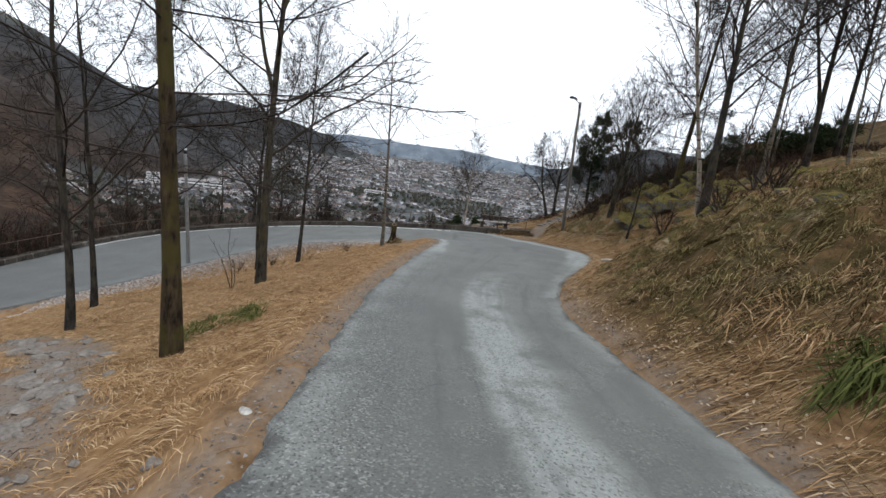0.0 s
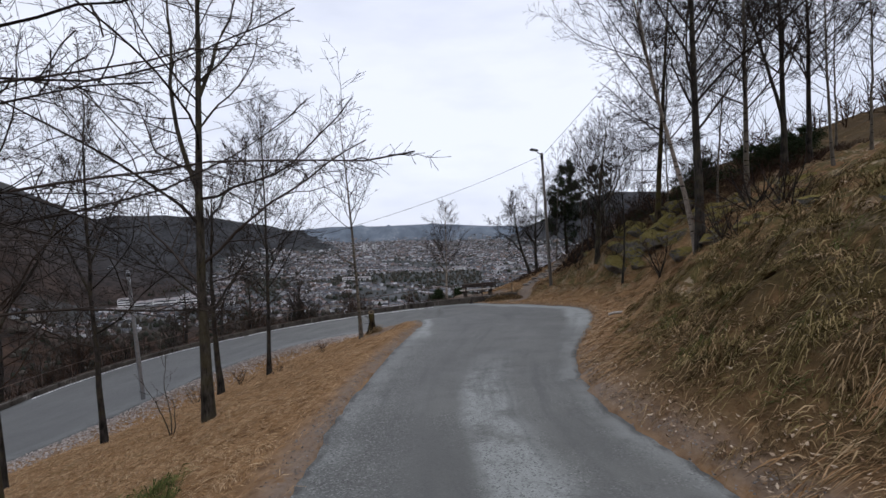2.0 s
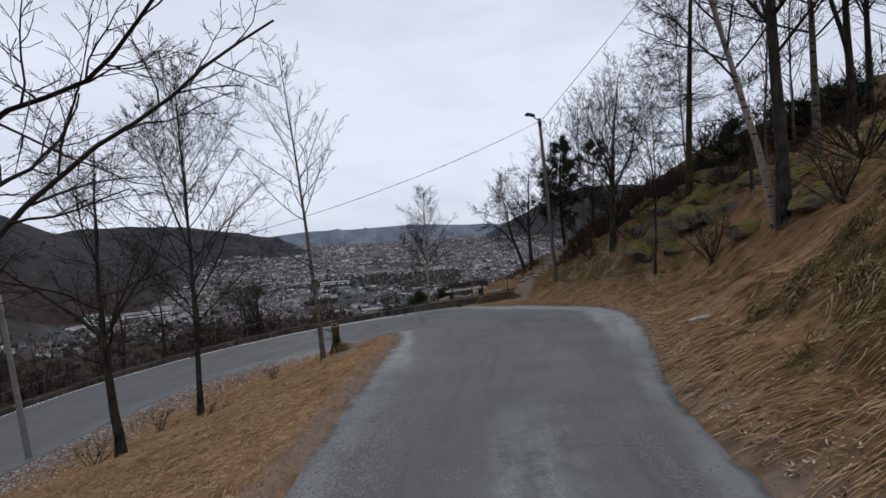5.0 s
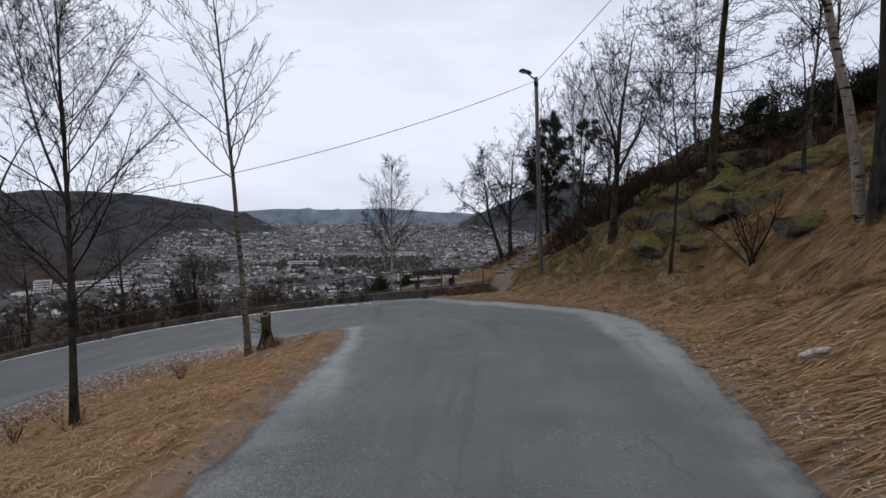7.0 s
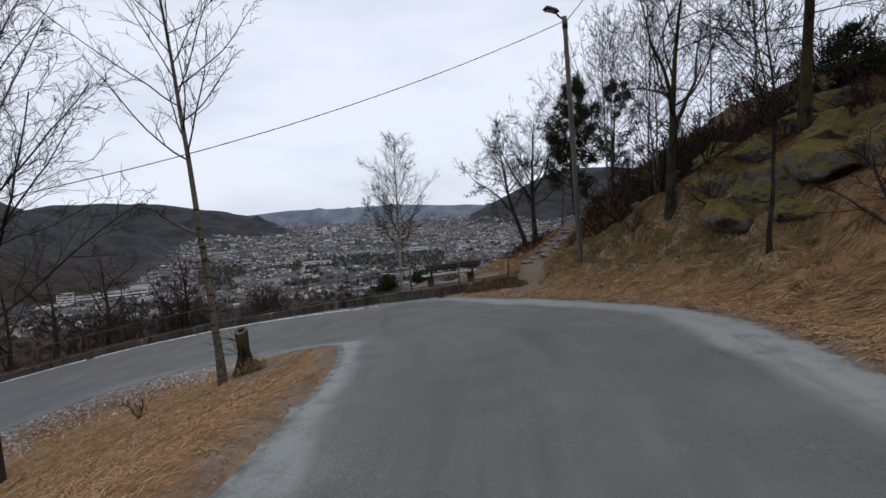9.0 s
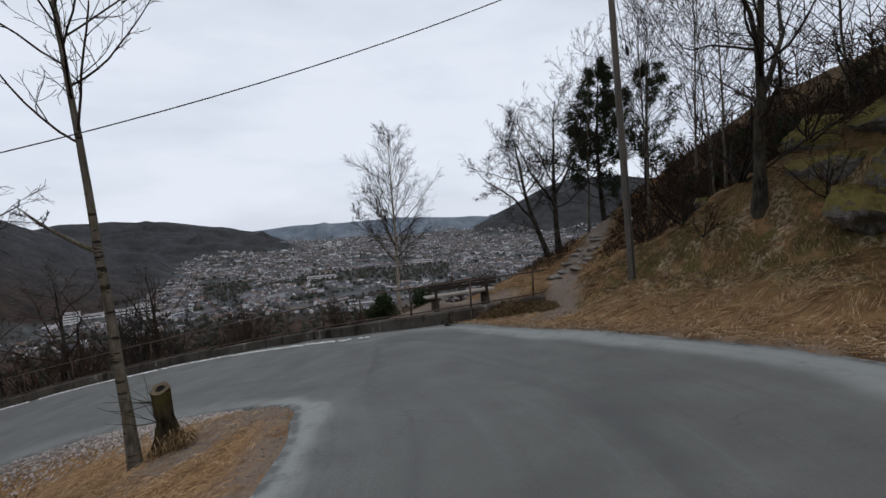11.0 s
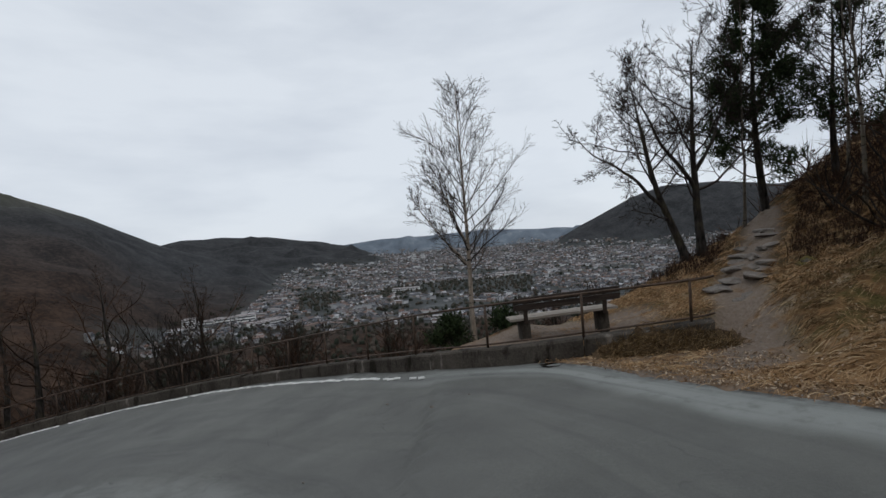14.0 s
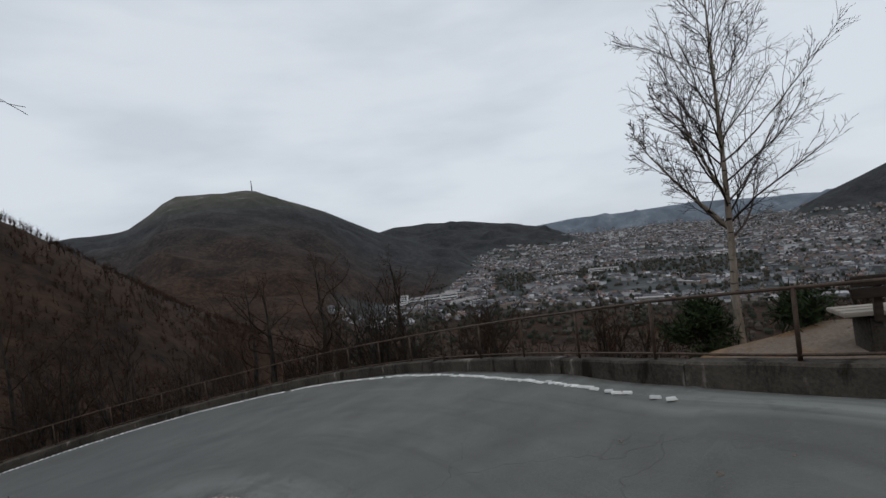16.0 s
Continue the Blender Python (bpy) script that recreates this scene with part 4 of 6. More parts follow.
# ---- concrete wall and railing along the outside of the bend ----
OUT_FINE = spline(OUTER, 40)
WALL_END = [(6.15, 28.0), (5.2, 28.12), (4.15, 28.33), (3.0, 28.6)]
wall_tail = OUT_FINE[12 * 40:21 * 40 + 1:6]
tail_way = np.gradient(wall_tail, axis=0)
tail_way /= np.linalg.norm(tail_way, axis=1, keepdims=True)
wall_tail = wall_tail + np.stack([tail_way[:, 1], -tail_way[:, 0]], -1) * 0.16
WALL_LINE = spline([*WALL_END, *[tuple(p) for p in wall_tail]], 8)
WALL_RUN = np.concatenate([[0], np.cumsum(np.linalg.norm(np.diff(WALL_LINE, axis=0), axis=1))])


def wall_at(s):
    return np.array([np.interp(s, WALL_RUN, WALL_LINE[:, 0]), np.interp(s, WALL_RUN, WALL_LINE[:, 1])])


def wall_top(p):
    left = road_height(p[0], p[1]) + 0.29
    k = sstep(0.5, 2.0, p[0])
    return float(left * (1 - k) + np.interp(p[0], [0.5, 1.4, 2.6, 4.1, 6.15], [-2.78, -2.68, -2.51, -2.33, -2.11]) * k)


def build_wall():
    wall = tagged(new("wall_outer"), "low stained grey concrete wall round the bend", "wall", kind="structure")
    cuts = [0.0, 2.05, 4.95] + list(np.arange(7.6, WALL_RUN[-1] - 1, 2.6)) + [WALL_RUN[-1]]
    rng = np.random.RandomState(8)
    for a, b in zip(cuts[:-1], cuts[1:]):
        s = np.linspace(a + 0.008, b - 0.008, 9)
        tilt = rng.normal(0, 0.008)
        rows = []
        for q in s:
            p = wall_at(q)
            w = wall_at(min(q + 0.05, WALL_RUN[-1])) - wall_at(max(q - 0.05, 0))
            w /= np.linalg.norm(w)
            nrm = np.array([w[1], -w[0]])
            top = wall_top(p) + tilt + 0.006 * math.sin(q * 5)
            low = road_height(p[0], p[1]) - 0.7
            ring = [(-0.13, low), (-0.125, top - 0.03), (-0.10, top), (0.10, top + 0.004), (0.125, top - 0.03), (0.13, low - 0.6)]
            rows.append([(*(p + nrm * o), z) for o, z in ring])
        v = np.array(rows).reshape(-1, 3)
        k = 6
        f = [[i * k + j, i * k + j + 1, (i + 1) * k + j + 1, (i + 1) * k + j] for i in range(len(s) - 1) for j in range(k - 1)]
        f += [[j for j in range(k)][::-1], [(len(s) - 1) * k + j for j in range(k)]]
        mesh_object("wall_panel", v, f, CONCRETE, wall)
    return wall


build_wall()


def build_railing():
    rail = tagged(new("railing"), "rusty brown steel railing with two pipes on a wall", "railing", kind="structure")
    stops = np.arange(0.32, WALL_RUN[-1], 1.72)
    rng = np.random.RandomState(3)
    tops, lows = [], []
    for i, s in enumerate(stops):
        p = wall_at(s)
        z = wall_top(p)
        dx, dy = rng.normal(0, 0.012, 2)
        h = 0.69 + 0.10 * float(sstep(5.5, 3.0, p[0]))
        rod("post", [(p[0], p[1], z - 0.05), (p[0] + dx * 0.5, p[1] + dy * 0.5, z + h * 0.5), (p[0] + dx, p[1] + dy, z + h)], 0.024, RUST, rail, 8)
        tops.append((p[0] + dx, p[1] + dy, z + h))
        lows.append((p[0] + dx * 0.1, p[1] + dy * 0.1, z + 0.07))
    first = wall_at(0.05)
    tops.insert(0, (first[0] + 0.12, first[1] - 0.01, wall_top(first) + 0.71))
    lows.insert(0, (first[0] + 0.1, first[1], wall_top(first) + 0.10))
    rod("top_pipe", spline(tops, 4), 0.021, RUST, rail, 8)
    rod("lower_pipe", spline(lows, 4), 0.017, RUST, rail, 8)


build_railing()


def build_drain():
    ob = thing("drain_hole", pose(3.52, 28.02, road_height(3.52, 28.02) + 0.02), "dark drain hole at the foot of the wall", "drain")
    v = [(0.17 * math.cos(a) * (1 + 0.2 * math.sin(3 * a)), 0.10 * math.sin(a), 0.012) for a in np.linspace(0, 6.283, 16, endpoint=False)]
    low = [(x * 0.8, y * 0.8, -0.10) for x, y, z in v]
    f = [[i, (i + 1) % 16, 16 + (i + 1) % 16, 16 + i] for i in range(16)] + [[16 + i for i in range(16)]]
    rim = [(x * 1.18, y * 1.25, 0.006) for x, y, z in v]
    mesh_object("pit", v + low, f, DARK_HOLE, ob)
    mesh_object("rim", v + rim, [[i, (i + 1) % 16, 16 + (i + 1) % 16, 16 + i] for i in range(16)], DARK_HOLE, ob)


build_drain()


def build_soil_heap():
    """Soil and dead grass heaped against the end of the wall."""
    rng = np.random.RandomState(6)
    u, w = np.meshgrid(np.linspace(0, 1, 30), np.linspace(0, 1, 12))
    x = 4.2 + 2.2 * u
    face = np.interp(x, [4.15, 6.15, 6.5], [28.2, 27.87, 27.87])
    y = face + 0.02 - 0.75 * w * (0.5 + 0.5 * u)
    h = 0.34 * np.sin(np.pi * np.clip(u * 0.92 + 0.06, 0, 1)) ** 0.8 * (1 - w) ** 1.3 + 0.03 * rng.normal(size=u.shape) * (1 - w)
    z = land_height(x, y)[0] + h - 0.03 * w
    idx = np.arange(u.size).reshape(u.shape)
    f = np.stack([idx[:-1, :-1], idx[1:, :-1], idx[1:, 1:], idx[:-1, 1:]], -1).reshape(-1, 4)
    tagged(mesh_object("soil_heap", np.stack([x, y, z], -1).reshape(-1, 3), f, HEAP_SOIL, None, True), "brown soil and dead leaves heaped against the wall", "soil", kind="structure")
    n = 2600
    a, b = rng.uniform(0.05, 0.95, n), rng.uniform(0, 0.8, n)
    gx = 4.2 + 2.2 * a
    gy = np.interp(gx, [4.15, 6.15, 6.5], [28.2, 27.87, 27.87]) - 0.75 * b * (0.5 + 0.5 * a)
    gz = land_height(gx, gy)[0] + 0.34 * np.sin(np.pi * (a * 0.92 + 0.06)) ** 0.8 * (1 - b) ** 1.3
    root = np.stack([gx, gy, gz - 0.02], -1)
    way = rng.normal(0, 0.5, (n, 3)) + [0.0, -0.7, 0.25]
    tip = root + way / np.linalg.norm(way, axis=1, keepdims=True) * rng.uniform(0.10, 0.28, (n, 1))
    sidev = np.cross(way, rng.normal(size=(n, 3)))
    sidev *= 0.004 / (np.linalg.norm(sidev, axis=1, keepdims=True) + 1e-9)
    v = np.stack([root - sidev, root + sidev, tip], 1).reshape(-1, 3)
    tagged(mesh_object("heap_grass", v, np.arange(len(v)).reshape(-1, 3), STRAW_DARK), "dead brown grass hanging over the soil heap", "grass", kind="stuff")


build_soil_heap()


# ---- bench that looks out over the town ----
def build_bench():
    ob = thing("bench", pose(4.08, 29.3, -2.47, 0, -2, 8), "weathered wooden bench with concrete legs behind the wall", "bench")
    for x in (-0.80, 0.78):
        part("leg", box(0.17, 0.36, 0.46, (x, 0.20, 0.13), 0.02), CONCRETE, ob, "mossy grey concrete block leg")
        part("back_support", box(0.075, 0.05, 0.50, (x, -0.03, 0.56), 0.008, 0, 7), BENCH_WOOD, ob)
    for y in (0.06, 0.20, 0.34):
        part("seat_plank", box(2.16, 0.125, 0.05, (-0.02, y, 0.395), 0.008), SEAT_WOOD, ob, "pale worn seat plank")
    for k, zz in enumerate((0.635, 0.765)):
        part("back_plank", box(2.12, 0.04, 0.115, (0.02, -0.075 - 0.012 * k, zz), 0.008, 0, 7), BENCH_WOOD, ob)


build_bench()


# ---- lamp posts and cables ----
def lamp_post(name, base, top, radius, label, arm, material):
    b, t = Vector(base), Vector(top)
    ob = thing(name, pose(*base), label, "street lamp", "street lamps")
    d = t - b
    rod("pole", [tuple(d * k - Vector((0, 0, 0.3 * (k == 0)))) for k in (0, 0.02, 0.3, 0.6, 0.9, 1.0)], [radius * 1.12, radius * 1.1, radius, radius * 0.9, radius * 0.8, radius * 0.78], material, ob, 14, "weathered brownish grey wooden pole")
    a = Vector(arm)
    rod("arm", [tuple(d * 0.985), tuple(d * 0.99 + a * 0.5 + Vector((0, 0, 0.06))), tuple(d + a * 0.75 + Vector((0, 0, 0.10)))], 0.025, DARK_METAL, ob, 8)
    rod("collar", [tuple(d * 0.955), tuple(d * 0.985)], radius * 0.95, DARK_METAL, ob, 14)
    head = d + a + Vector((0, 0, 0.12))
    turn = math.degrees(math.atan2(a.y, a.x))
    bm = bmesh.new()
    bmesh.ops.create_cube(bm, size=1, matrix=pose(*head, 0, -8, turn) @ Matrix.Diagonal((0.46, 0.22, 0.10, 1)))
    for v in bm.verts:
        q = pose(*head, 0, -8, turn).inverted() @ v.co
        if q.z > 0:
            q.x *= 0.72
            q.y *= 0.6
        v.co = pose(*head, 0, -8, turn) @ q
    bmesh.ops.bevel(bm, geom=bm.edges[:], offset=0.02, segments=2, affect="EDGES")
    lamp = part("lamp_head", bm, DARK_METAL, ob, "dark lamp head")
    part("lens", box(0.34, 0.15, 0.02, tuple(head + Vector((0, 0, -0.055))), 0.004, turn), LENS, lamp, "pale lamp lens")
    return ob


post = lamp_post("street_lamp", (7.52, 25.86, level(7.52, 25.86)), (6.88, 25.08, 5.42), 0.080, "tall leaning wooden lamp post with a dark lamp head", (-0.42, -0.10, 0.02), POLE_WOOD)
part("number_plate", box(0.09, 0.01, 0.06, (-0.11, -0.235, 1.42), 0.002, -15), PALE_STONE, post, "small white plate")
rod("conduit", [(0.0, -0.10, 0.0), (-0.21, -0.36, 2.4)], 0.010, CABLE, post, 6)
lamp_post("street_lamp", (-12.0, 22.7, level(-12.0, 22.7)), (-12.25, 22.4, 0.05), 0.085, "slim lamp post beside the lower road", (-0.8, 0.25, 0.02), GREY_METAL)
rod_top = (18.1, 9.7, level(18.1, 9.7))
far_post = thing("utility_pole", pose(*rod_top), "wooden cable pole up on the slope", "utility pole")
rod("pole", [(0, 0, -0.3), (0, 0, 5), (0, 0, 19.9 - rod_top[2] + 0.3)], [0.16, 0.14, 0.11], POLE_WOOD, far_post, 12)


def cable(name, a, b, sag, radius, label):
    a, b = np.array(a), np.array(b)
    t = np.linspace(0, 1, 26)[:, None]
    p = a + (b - a) * t
    p[:, 2] -= 4 * sag * (t * (1 - t))[:, 0]
    mid = Vector(p[0])
    ob = rod(name, p - p[0], radius, CABLE, None, 6)
    ob.location = mid
    return tagged(ob, label, "cable")


cable("overhead_cable", (6.86, 25.06, 5.28), (-12.23, 22.42, 0.0), 0.84, 0.010, "thin black overhead cable between two lamp posts")
cable("overhead_cable", (6.92, 25.06, 5.28), (18.1, 9.7, 19.9), 0.2, 0.010, "thin black overhead cable rising to the slope")
guy = thing("guy_wire", pose(6.95, 25.15, 5.1), "thin steel guy wire with black insulator", "guy wire")
ga = level(11.2, 29.9) - 5.1
rod("wire", [(0, 0, 0), (1.0, 1.22, -1.25), (4.25, 4.75, ga - 0.1)], 0.007, CABLE, guy, 5)
rod("insulator", [(0.95, 1.16, -1.17), (0.98, 1.19, -1.22), (1.03, 1.25, -1.32), (1.06, 1.28, -1.37)], [0.02, 0.045, 0.045, 0.02], CABLE, guy, 10, "black ball insulator")


# ---- stump ----
def build_stump():
    x, y = -1.88, 23.74
    ob = thing("tree_stump", pose(x, y, level(x, y) - 0.05, 0, 0, 30), "tall mossy tree stump with a pale cut top", "stump")
    rng = np.random.RandomState(5)
    N, S = 12, 18
    v = []
    for i in range(N):
        t = i / (N - 1)
        for j in range(S):
            a = j / S * 6.283
            r = 0.130 + 0.13 * (1 - t) ** 4 * (1 + 0.7 * math.sin(3 * a + 1)) + 0.014 * math.sin(5 * a + 4 * t) + 0.010 * math.sin(2 * a + 9 * t) + rng.normal(0, 0.006)
            v.append((r * math.cos(a) + 0.02 * math.sin(4 * t), r * math.sin(a), 1.08 * t + 0.07 * math.sin(a + 0.6) * t ** 3))
    f = [[i * S + j, i * S + (j + 1) % S, (i + 1) * S + (j + 1) % S, (i + 1) * S + j] for i in range(N - 1) for j in range(S)]
    mesh_object("trunk", v, f, BARK_STUMP, ob, True)
    top = v[-S:]
    mid = [sum(c) / S for c in zip(*top)]
    inner = [tuple(m + 0.5 * (q - m) for m, q in zip(mid, p)) for p in top]
    mesh_object("cut_top", top + inner, [[i, (i + 1) % S, S + (i + 1) % S, S + i] for i in range(S)], STUMP_CUT, ob, False, "weathered cut wood ring")
    mesh_object("hollow_heart", inner + [(mid[0], mid[1], mid[2] - 0.06)], [[i, (i + 1) % S, S] for i in range(S)], DARK_HOLE, ob, False, "dark rotten core")
    start = np.array([[-0.1, 0.05, 0.85]] * 7 + [[-0.1, 0.0, 0.55]] * 8)
    way = rng.normal(0, 1, (15, 3)) * [1, 1, 0.4] + [-0.9, 0.2, 0.5]
    p = grow(rng, start, way, rng.uniform(0.35, 0.8, 15), 6, 0.05, 0.12)
    vv, ff = tubes(p, np.full(p.shape[:2], 0.006) * np.linspace(1, 0.4, 6), 4)
    mesh_object("shoots", vv, ff, TWIG, ob, False, "thin bare shoots")


build_stump()


# ---- rocks ----
def rock(name, x, y, size, seed, material, label, category="rock", group="", flat=0.65, sink=0.35, z=None, turn=0.0, detail=3):
    rng = np.random.RandomState(seed)
    bm = bmesh.new()
    bmesh.ops.create_icosphere(bm, subdivisions=detail, radius=1.0)
    planes = [Vector(rng.normal(size=3)).normalized() for _ in range(9)]
    cut = rng.uniform(0.42, 0.85, 9)
    off = Vector(rng.uniform(0, 40, 3))
    for v in bm.verts:
        p = v.co.copy()
        for nrm, c in zip(planes, cut):
            d = p.dot(nrm) - c
            if d > 0:
                p -= nrm * d * 0.97
        p += v.co * (0.16 * noise.noise(p * 1.6 + off) + 0.10 * noise.noise(p * 4 + off) + 0.06 * noise.noise(p * 10 + off))
        v.co = Vector((p.x * size[0], p.y * size[1], p.z * size[2]))
    me = bpy.data.meshes.new(name)
    bm.to_mesh(me)
    bm.free()
    me.materials.append(material)
    ob = new(name, me)
    zz = level(x, y) if z is None else z
    ob.matrix_world = pose(x, y, zz + size[2] * (1 - 2 * sink) * 0.5, 0, 0, turn)
    return tagged(ob, label, category, group)


for x, y, s, k in [(9.75, 22.45, (0.65, 0.42, 0.6), 1), (10.75, 21.0, (0.72, 0.5, 0.5), 2), (10.4, 22.0, (0.7, 0.55, 0.45), 3), (9.75, 15.2, (0.5, 0.4, 0.4), 4),
                   (11.0, 19.7, (0.7, 0.5, 0.4), 5), (11.5, 21.6, (0.8, 0.6, 0.45), 6), (10.3, 23.6, (0.6, 0.5, 0.42), 7), (11.2, 24.6, (0.9, 0.7, 0.5), 8),
                   (10.3, 17.9, (0.5, 0.4, 0.32), 9), (12.4, 20.0, (0.9, 0.6, 0.42), 10), (11.3, 17.3, (0.5, 0.4, 0.3), 11), (8.6, 12.4, (0.4, 0.35, 0.25), 12),
                   (12.9, 22.9, (0.9, 0.7, 0.5), 13), (13.2, 16.5, (0.7, 0.5, 0.4), 14), (7.6, 9.4, (0.32, 0.28, 0.2), 15), (9.9, 26.4, (0.5, 0.4, 0.3), 16),
                   (8.6, 29.0, (0.4, 0.3, 0.18), 17), (10.6, 13.2, (0.5, 0.36, 0.28), 18), (6.2, 6.6, (0.26, 0.22, 0.16), 19), (11.9, 20.7, (0.6, 0.5, 0.4), 20),
                   (10.0, 20.9, (0.35, 0.3, 0.26), 21), (12.6, 18.6, (0.5, 0.4, 0.35), 22), (10.9, 23.0, (0.55, 0.4, 0.36), 23), (11.9, 22.6, (0.5, 0.4, 0.35), 24)]:
    rock("boulder", x, y, tuple(1.3 * q for q in s), k, ROCK, "rugged grey boulder with olive moss on the bank", "rock", "boulders on the bank", sink=0.62, turn=k * 37, detail=4)
for k, (x, y, s) in enumerate([(-0.94, 2.47, 0.075), (-1.23, 1.88, 0.085), (-2.0, 2.3, 0.05), (-1.0, 3.3, 0.04), (-3.0, 3.1, 0.09)]):
    rock("stone", x, y, (s, s * 0.75, s * 0.4), 60 + k, PALE_STONE if k == 0 else SLATE, "loose flat grey stone on the gravel verge", "stone", "verge stones", sink=0.2, turn=k * 50, detail=2)
slab_rng = np.random.RandomState(31)
for k in range(85):
    y = slab_rng.uniform(1.6, 8.2)
    x = float(np.interp(y, [0, 2, 3.3, 4.3, 5.6, 7, 9], [-2.5, -2.85, -3.45, -4.05, -4.6, -6.1, -8.5])) + slab_rng.normal(0, 0.42)
    s = 0.05 + 0.17 * slab_rng.uniform() ** 1.4
    rock("path_slab", x, y, (s, s * 0.7, 0.045), 100 + k, SLATE, "flat grey stone in a trodden footpath", "stone", "footpath stones", sink=0.32, turn=slab_rng.uniform(0, 360), detail=2)
for k in range(26):
    y = slab_rng.uniform(28.2, 33.0)
    x = float(np.interp(y, [25.8, 27.0, 28.0, 29.5, 31.0, 32.6, 35.0], [5.5, 6.2, 6.65, 7.4, 8.6, 9.9, 11.5])) + slab_rng.normal(-0.1, 0.32)
    s = slab_rng.uniform(0.12, 0.48)
    rock("path_slab", x, y, (s, s * 0.7, 0.09), 160 + k, SLATE, "flat grey stone in the rocky path by the bench", "stone", "rocky path stones", sink=0.35, turn=slab_rng.uniform(0, 360), detail=2)
for k, (x, y, s) in enumerate([(1.56, 26.85, 0.035), (0.72, 27.9, 0.03), (2.1, 27.2, 0.02), (0.1, 25.6, 0.02)]):
    rock("pebble", x, y, (s, s * 0.8, s * 0.6), 200 + k, SLATE, "small dark pebble on the asphalt", "pebble", "pebbles on the road", sink=0.15, z=road_height(x, y), detail=2)
fallen = thing("fallen_branch", pose(5.7, 13.5, level(5.7, 13.5) + 0.05, 0, 0, 8), "short pale peeled branch lying in dry grass", "branch")
rod("branch", [(-0.28, 0, 0), (-0.1, 0.02, 0.03), (0.1, 0.015, 0.03), (0.27, -0.03, 0.0)], [0.03, 0.036, 0.034, 0.026], PALE_STONE, fallen, 8)

# ---- evergreens ----
def pine(name, x, y, seed, height, radius, spread_by, label, clumps=14, bare=0.25, category="pine tree", limbs=52, sprays=7):
    rng = np.random.RandomState(seed)
    N = 12
    t = np.linspace(0, 1, N)
    trunk = np.zeros((1, N, 3))
    trunk[0, :, 2] = t * height
    trunk[0, :, 0] = 0.02 * height * np.sin(t * 4 + seed)
    rad = (radius * (1 - 0.9 * t))[None]
    p1, r1 = sprout(rng, trunk, rad, limbs, bare, 0.99, 68, lambda q, whole: whole * spread_by * np.interp(q, (0, 0.3, 0.6, 1), (0.8, 1.0, 0.8, 0.22)), 0.35, 7, 0.06, 0.12)
    p2, r2 = sprout(rng, p1, r1, sprays, 0.25, 1.0, 42, lambda q, whole: whole * 0.42 * (1 - 0.3 * q), 0.6, 5, 0.05, 0.12)
    ob = thing(name, pose(x, y, level(x, y) - 0.1), label, category)
    mesh_object("trunk", *tubes(trunk, rad, 8), BARK_DARK, ob, True)
    mesh_object("branchwork", *stack([tubes(p1, np.maximum(r1, 0.008), 4), tubes(p2, np.maximum(r2, 0.005), 3)]), TWIG, ob)
    tips = np.concatenate([p2[:, 2:].reshape(-1, 3), p1[:, 4:].reshape(-1, 3)])
    c = np.repeat(tips, clumps, axis=0) + rng.normal(0, 0.07, (len(tips) * clumps, 3))
    d = rng.normal(0, 1, c.shape) + [0, 0, 0.5]
    d /= np.linalg.norm(d, axis=1, keepdims=True)
    s = np.cross(d, rng.normal(0, 1, c.shape))
    s /= np.linalg.norm(s, axis=1, keepdims=True) + 1e-9
    ln = rng.uniform(0.10, 0.20, (len(c), 1))
    ln = ln * rng.uniform(0.7, 1.6, ln.shape)
    v = np.stack([c - s * 0.018, c + s * 0.018, c + d * ln], 1).reshape(-1, 3)
    mesh_object("needles", v, np.arange(len(v)).reshape(-1, 3), NEEDLE, ob, False, "dark green needles")
    return ob


pine("pine_tree", 11.3, 34.6, 3, 6.6, 0.12, 0.30, "dark green pine behind the bare alders", 15, 0.14, limbs=50, sprays=8)
pine("pine_tree", 13.2, 34.2, 4, 5.4, 0.10, 0.34, "smaller dark green pine on the crest of the spur", 11, 0.22, limbs=28, sprays=6)
low_pine = pine("pine_bush", 14.6, 24.0, 5, 2.0, 0.06, 0.62, "low dark green pine on the crest of the slope", 7, 0.05, "pine bush", 26, 5)
tagged(low_pine, group="pines on the crest")
for k, (x, y) in enumerate([(15.6, 25.0), (16.6, 23.4), (17.8, 25.3), (18.9, 23.6), (19.6, 26.5), (16.0, 27.6), (14.8, 30.5), (12.7, 29.8), (13.7, 27.7), (17.2, 22.0), (20.2, 24.0)]):
    m = copy_thing(low_pine, pose(x, y, level(x, y) - 0.1, 9 * math.sin(k * 2.1), 9 * math.cos(k * 1.7), k * 67))
    m.scale = (0.8 + 0.5 * ((k * 7) % 5) / 4, 0.9 + 0.4 * ((k * 3) % 5) / 4, 0.45 + 0.5 * ((k * 4) % 7) / 6)
pine("fir_sapling", 1.75, 31.6, 8, 1.05, 0.03, 0.55, "small dark green fir beside a pale birch", 6, 0.05, "fir tree", 20, 4)
pine("juniper_bush", 2.95, 30.9, 9, 0.5, 0.02, 0.75, "small green juniper bush behind the wall", 4, 0.05, "bush", 14, 4)

